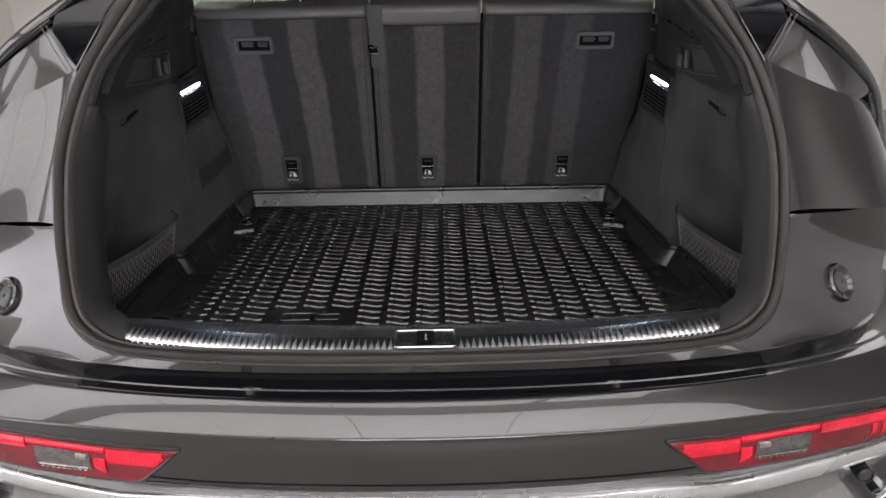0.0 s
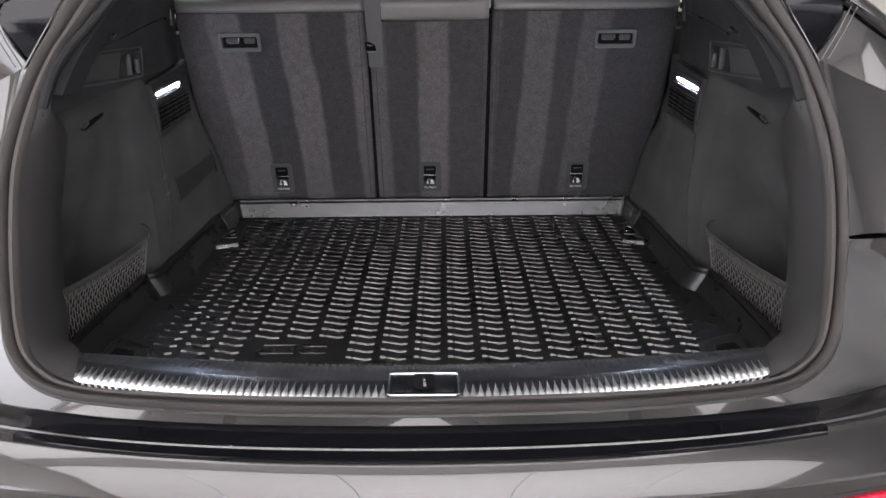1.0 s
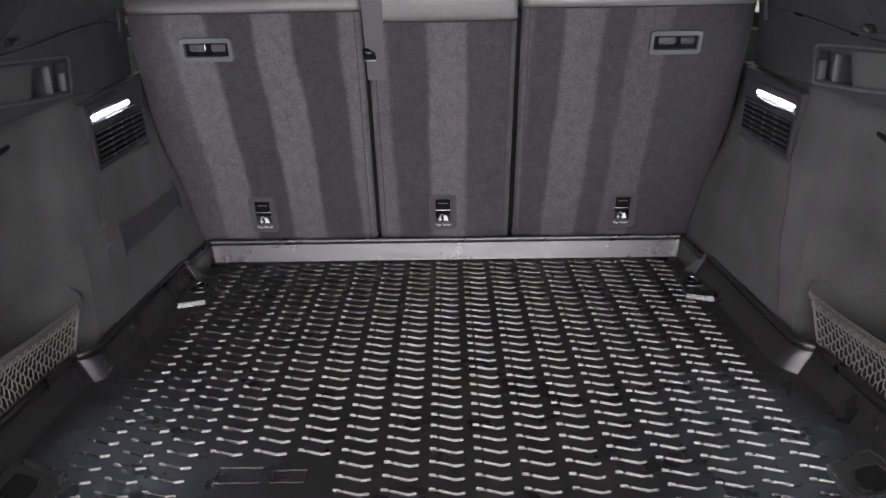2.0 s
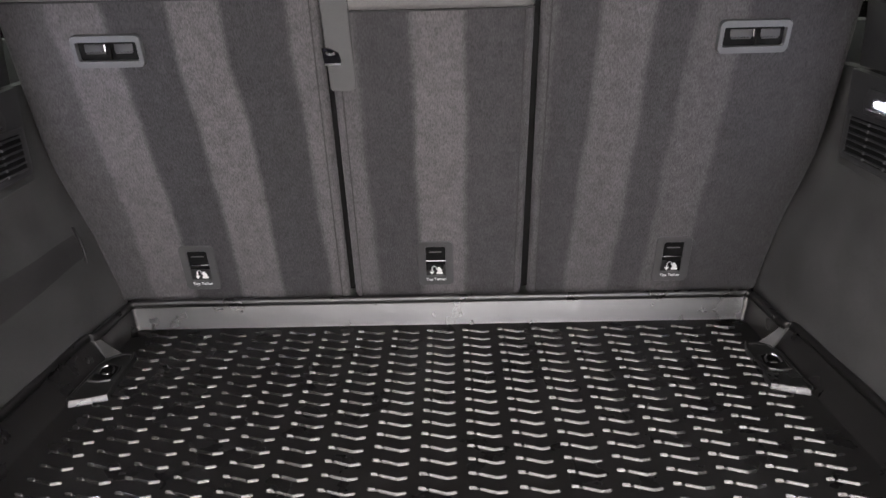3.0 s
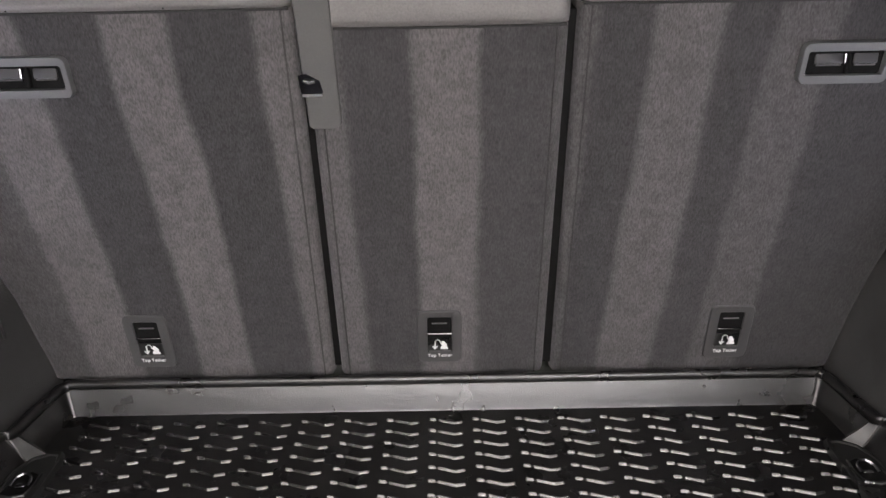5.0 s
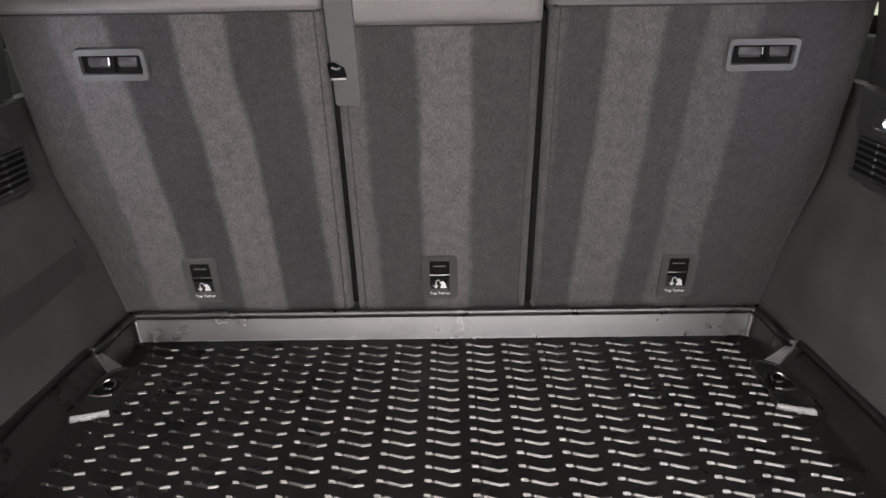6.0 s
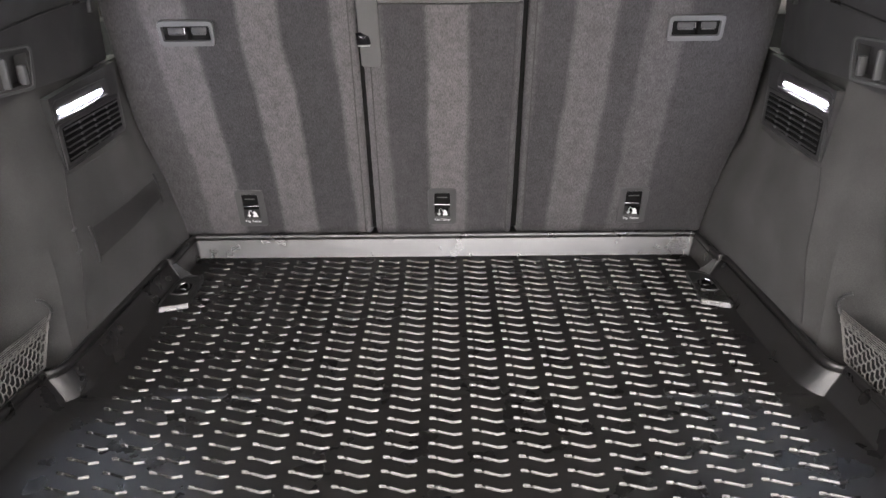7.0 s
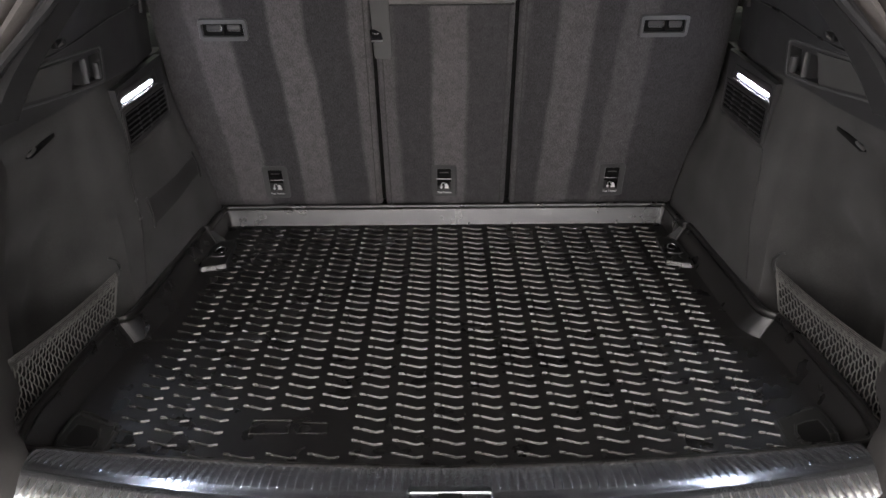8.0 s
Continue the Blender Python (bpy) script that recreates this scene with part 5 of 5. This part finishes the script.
def rib_into(bm, ox, oy, oz):
    rows = []
    for x, y, k in ((0.0, 0.0, 0.8), (0.0015, -0.0002, 1.15), (0.0086, -0.0012, 1.1), (0.0098, -0.0016, 0.45), (0.0112, -0.0021, 0.45), (0.0124, -0.0026, 1.0), (0.0320, -0.0098, 1.0), (0.0425, -0.0076, 0.95), (0.0440, -0.0072, 0.7)):
        rows.append([(ox + x, oy + y + dy * (0.5 + 0.5 * k), oz + h * k) for dy, h in ((-0.0024, 0.0), (-0.0014, 0.0017), (-0.0006, 0.00265), (0.0002, 0.0028), (0.0012, 0.0))])
    vs = grid(bm, rows)
    bm.faces.new(vs[0])
    bm.faces.new(vs[-1])


bm = bmesh.new()
rib_into(bm, 0, 0, 0)
bmesh.ops.recalc_face_normals(bm, faces=bm.faces)
rib_mesh = bpy.data.meshes.new("tread_rib")
bm.to_mesh(rib_mesh)
bm.free()
rib_mesh.materials.append(M_RIB)
rib_mesh.polygons.foreach_set("use_smooth", [True] * len(rib_mesh.polygons))
rib_mesh.set_sharp_from_angle(angle=radians(13))
field = bmesh.new()
made = 0
for i in range(31):
    for k in range(-8, 9):
        x, y = -0.0185 + 0.0565 * k, 0.1898 + 0.02634 * i
        if k in (-5, -4, -3) and i in (2, 3, 4):
            continue
        y += 0.045 * max(0.0, x - 0.15) * max(0.0, 1 - (y - 0.19) / 0.7)
        if made < 300:
            ob = new("tread_rib", rib_mesh)
            ob.parent = mat
            ob.location = Vector((x, y, 0.7001)) - mat.location
            made += 1
        else:
            rib_into(field, x, y, 0.7001)
tagged(part("tread_field", field, M_RIB, mat, smooth=13), "rows of raised wavy tread ribs", kind="stuff")


# ---- nets in the side pockets ----
def net(s):
    t = thing("storage_net", (s * 0.59, 0.42, 0.72), "dark elastic storage net across a boot side pocket", "net", "pocket nets")
    a, b = Vector((s * 0.570, 0.560, 0.794)), Vector((s * 0.602, 0.268, 0.801))
    c, d = Vector((s * 0.573, 0.532, 0.736)), Vector((s * 0.602, 0.256, 0.716))

    def N(f, g):
        sag = -0.006 * 4 * f * (1 - f)
        return a.lerp(b, f) * (1 - g) + c.lerp(d, f) * g + Vector((s * 0.010 * math.sin(math.pi * f) * math.sin(math.pi * g), 0, sag))

    bm = bmesh.new()
    nu, nv, link = 17, 8, 0.17
    for j in range(nv):
        shift = 0.5 if j % 2 else 0.0
        for i in range(nu + 1):
            u = i + shift
            if u > nu:
                continue
            wob = 0.10 * math.sin(12.9 * i + 7.7 * j)
            at = lambda q, r: N(min(1, max(0, q / nu)), 0.06 + 0.94 * (r + 0.06 * math.sin(5.1 * q + 3.3 * r)) / nv)
            tube(bm, [at(u - link, j + wob), at(u + link, j + wob)], 0.0012, 5)
            for sg in (-1, 1):
                if 0 <= u + 0.5 * sg <= nu:
                    p, r = at(u + sg * link, j + wob), at(u + sg * (0.5 - link), j + 1)
                    tube(bm, [p, (p + r) / 2 + Vector((-s * 0.001, 0, -0.001)), r], 0.0010, 5)
    part("netting", bm, M_CORD, t)
    # dark sheet behind the net puts in the deep pocket's shade
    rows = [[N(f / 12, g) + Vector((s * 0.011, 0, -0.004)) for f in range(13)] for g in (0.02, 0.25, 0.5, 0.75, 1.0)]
    part("pocket_shade", slab(rows, (s * 0.003, 0, 0)), M_MATT, t, "matt black sheet standing in for the pocket's shade")
    for k in range(7):
        bm = bmesh.new()
        tube(bm, [N(f / 16, 0) + Vector((-s * 0.0006, 0, -0.009 + 0.003 * k)) for f in range(17)], 0.0007, 5)
        part("band_cord", bm, M_CORD, t)
    for f in (0, 1):
        bm = bmesh.new()
        tube(bm, [N(f, g / 6) for g in range(7)], 0.0017, 6)
        part("edge_cord", bm, M_CORD, t)
    bm = bmesh.new()
    tube(bm, [N(f / 16, 1) for f in range(17)], 0.0015, 6)
    part("edge_cord", bm, M_CORD, t)
    bm = bmesh.new()
    p = Vector((s * 0.5685, 0.562, 0.796))
    tube(bm, curve([p + Vector((0, 0, 0)), p + Vector((-s * 0.004, 0.004, 0.012)), p + Vector((-s * 0.006, -0.002, 0.024)), p + Vector((-s * 0.002, -0.008, 0.034)), p + Vector((s * 0.004, -0.012, 0.038))], 12), 0.0026, 6)
    part("hook", bm, M_PLASTIC, t, "dark plastic hook")


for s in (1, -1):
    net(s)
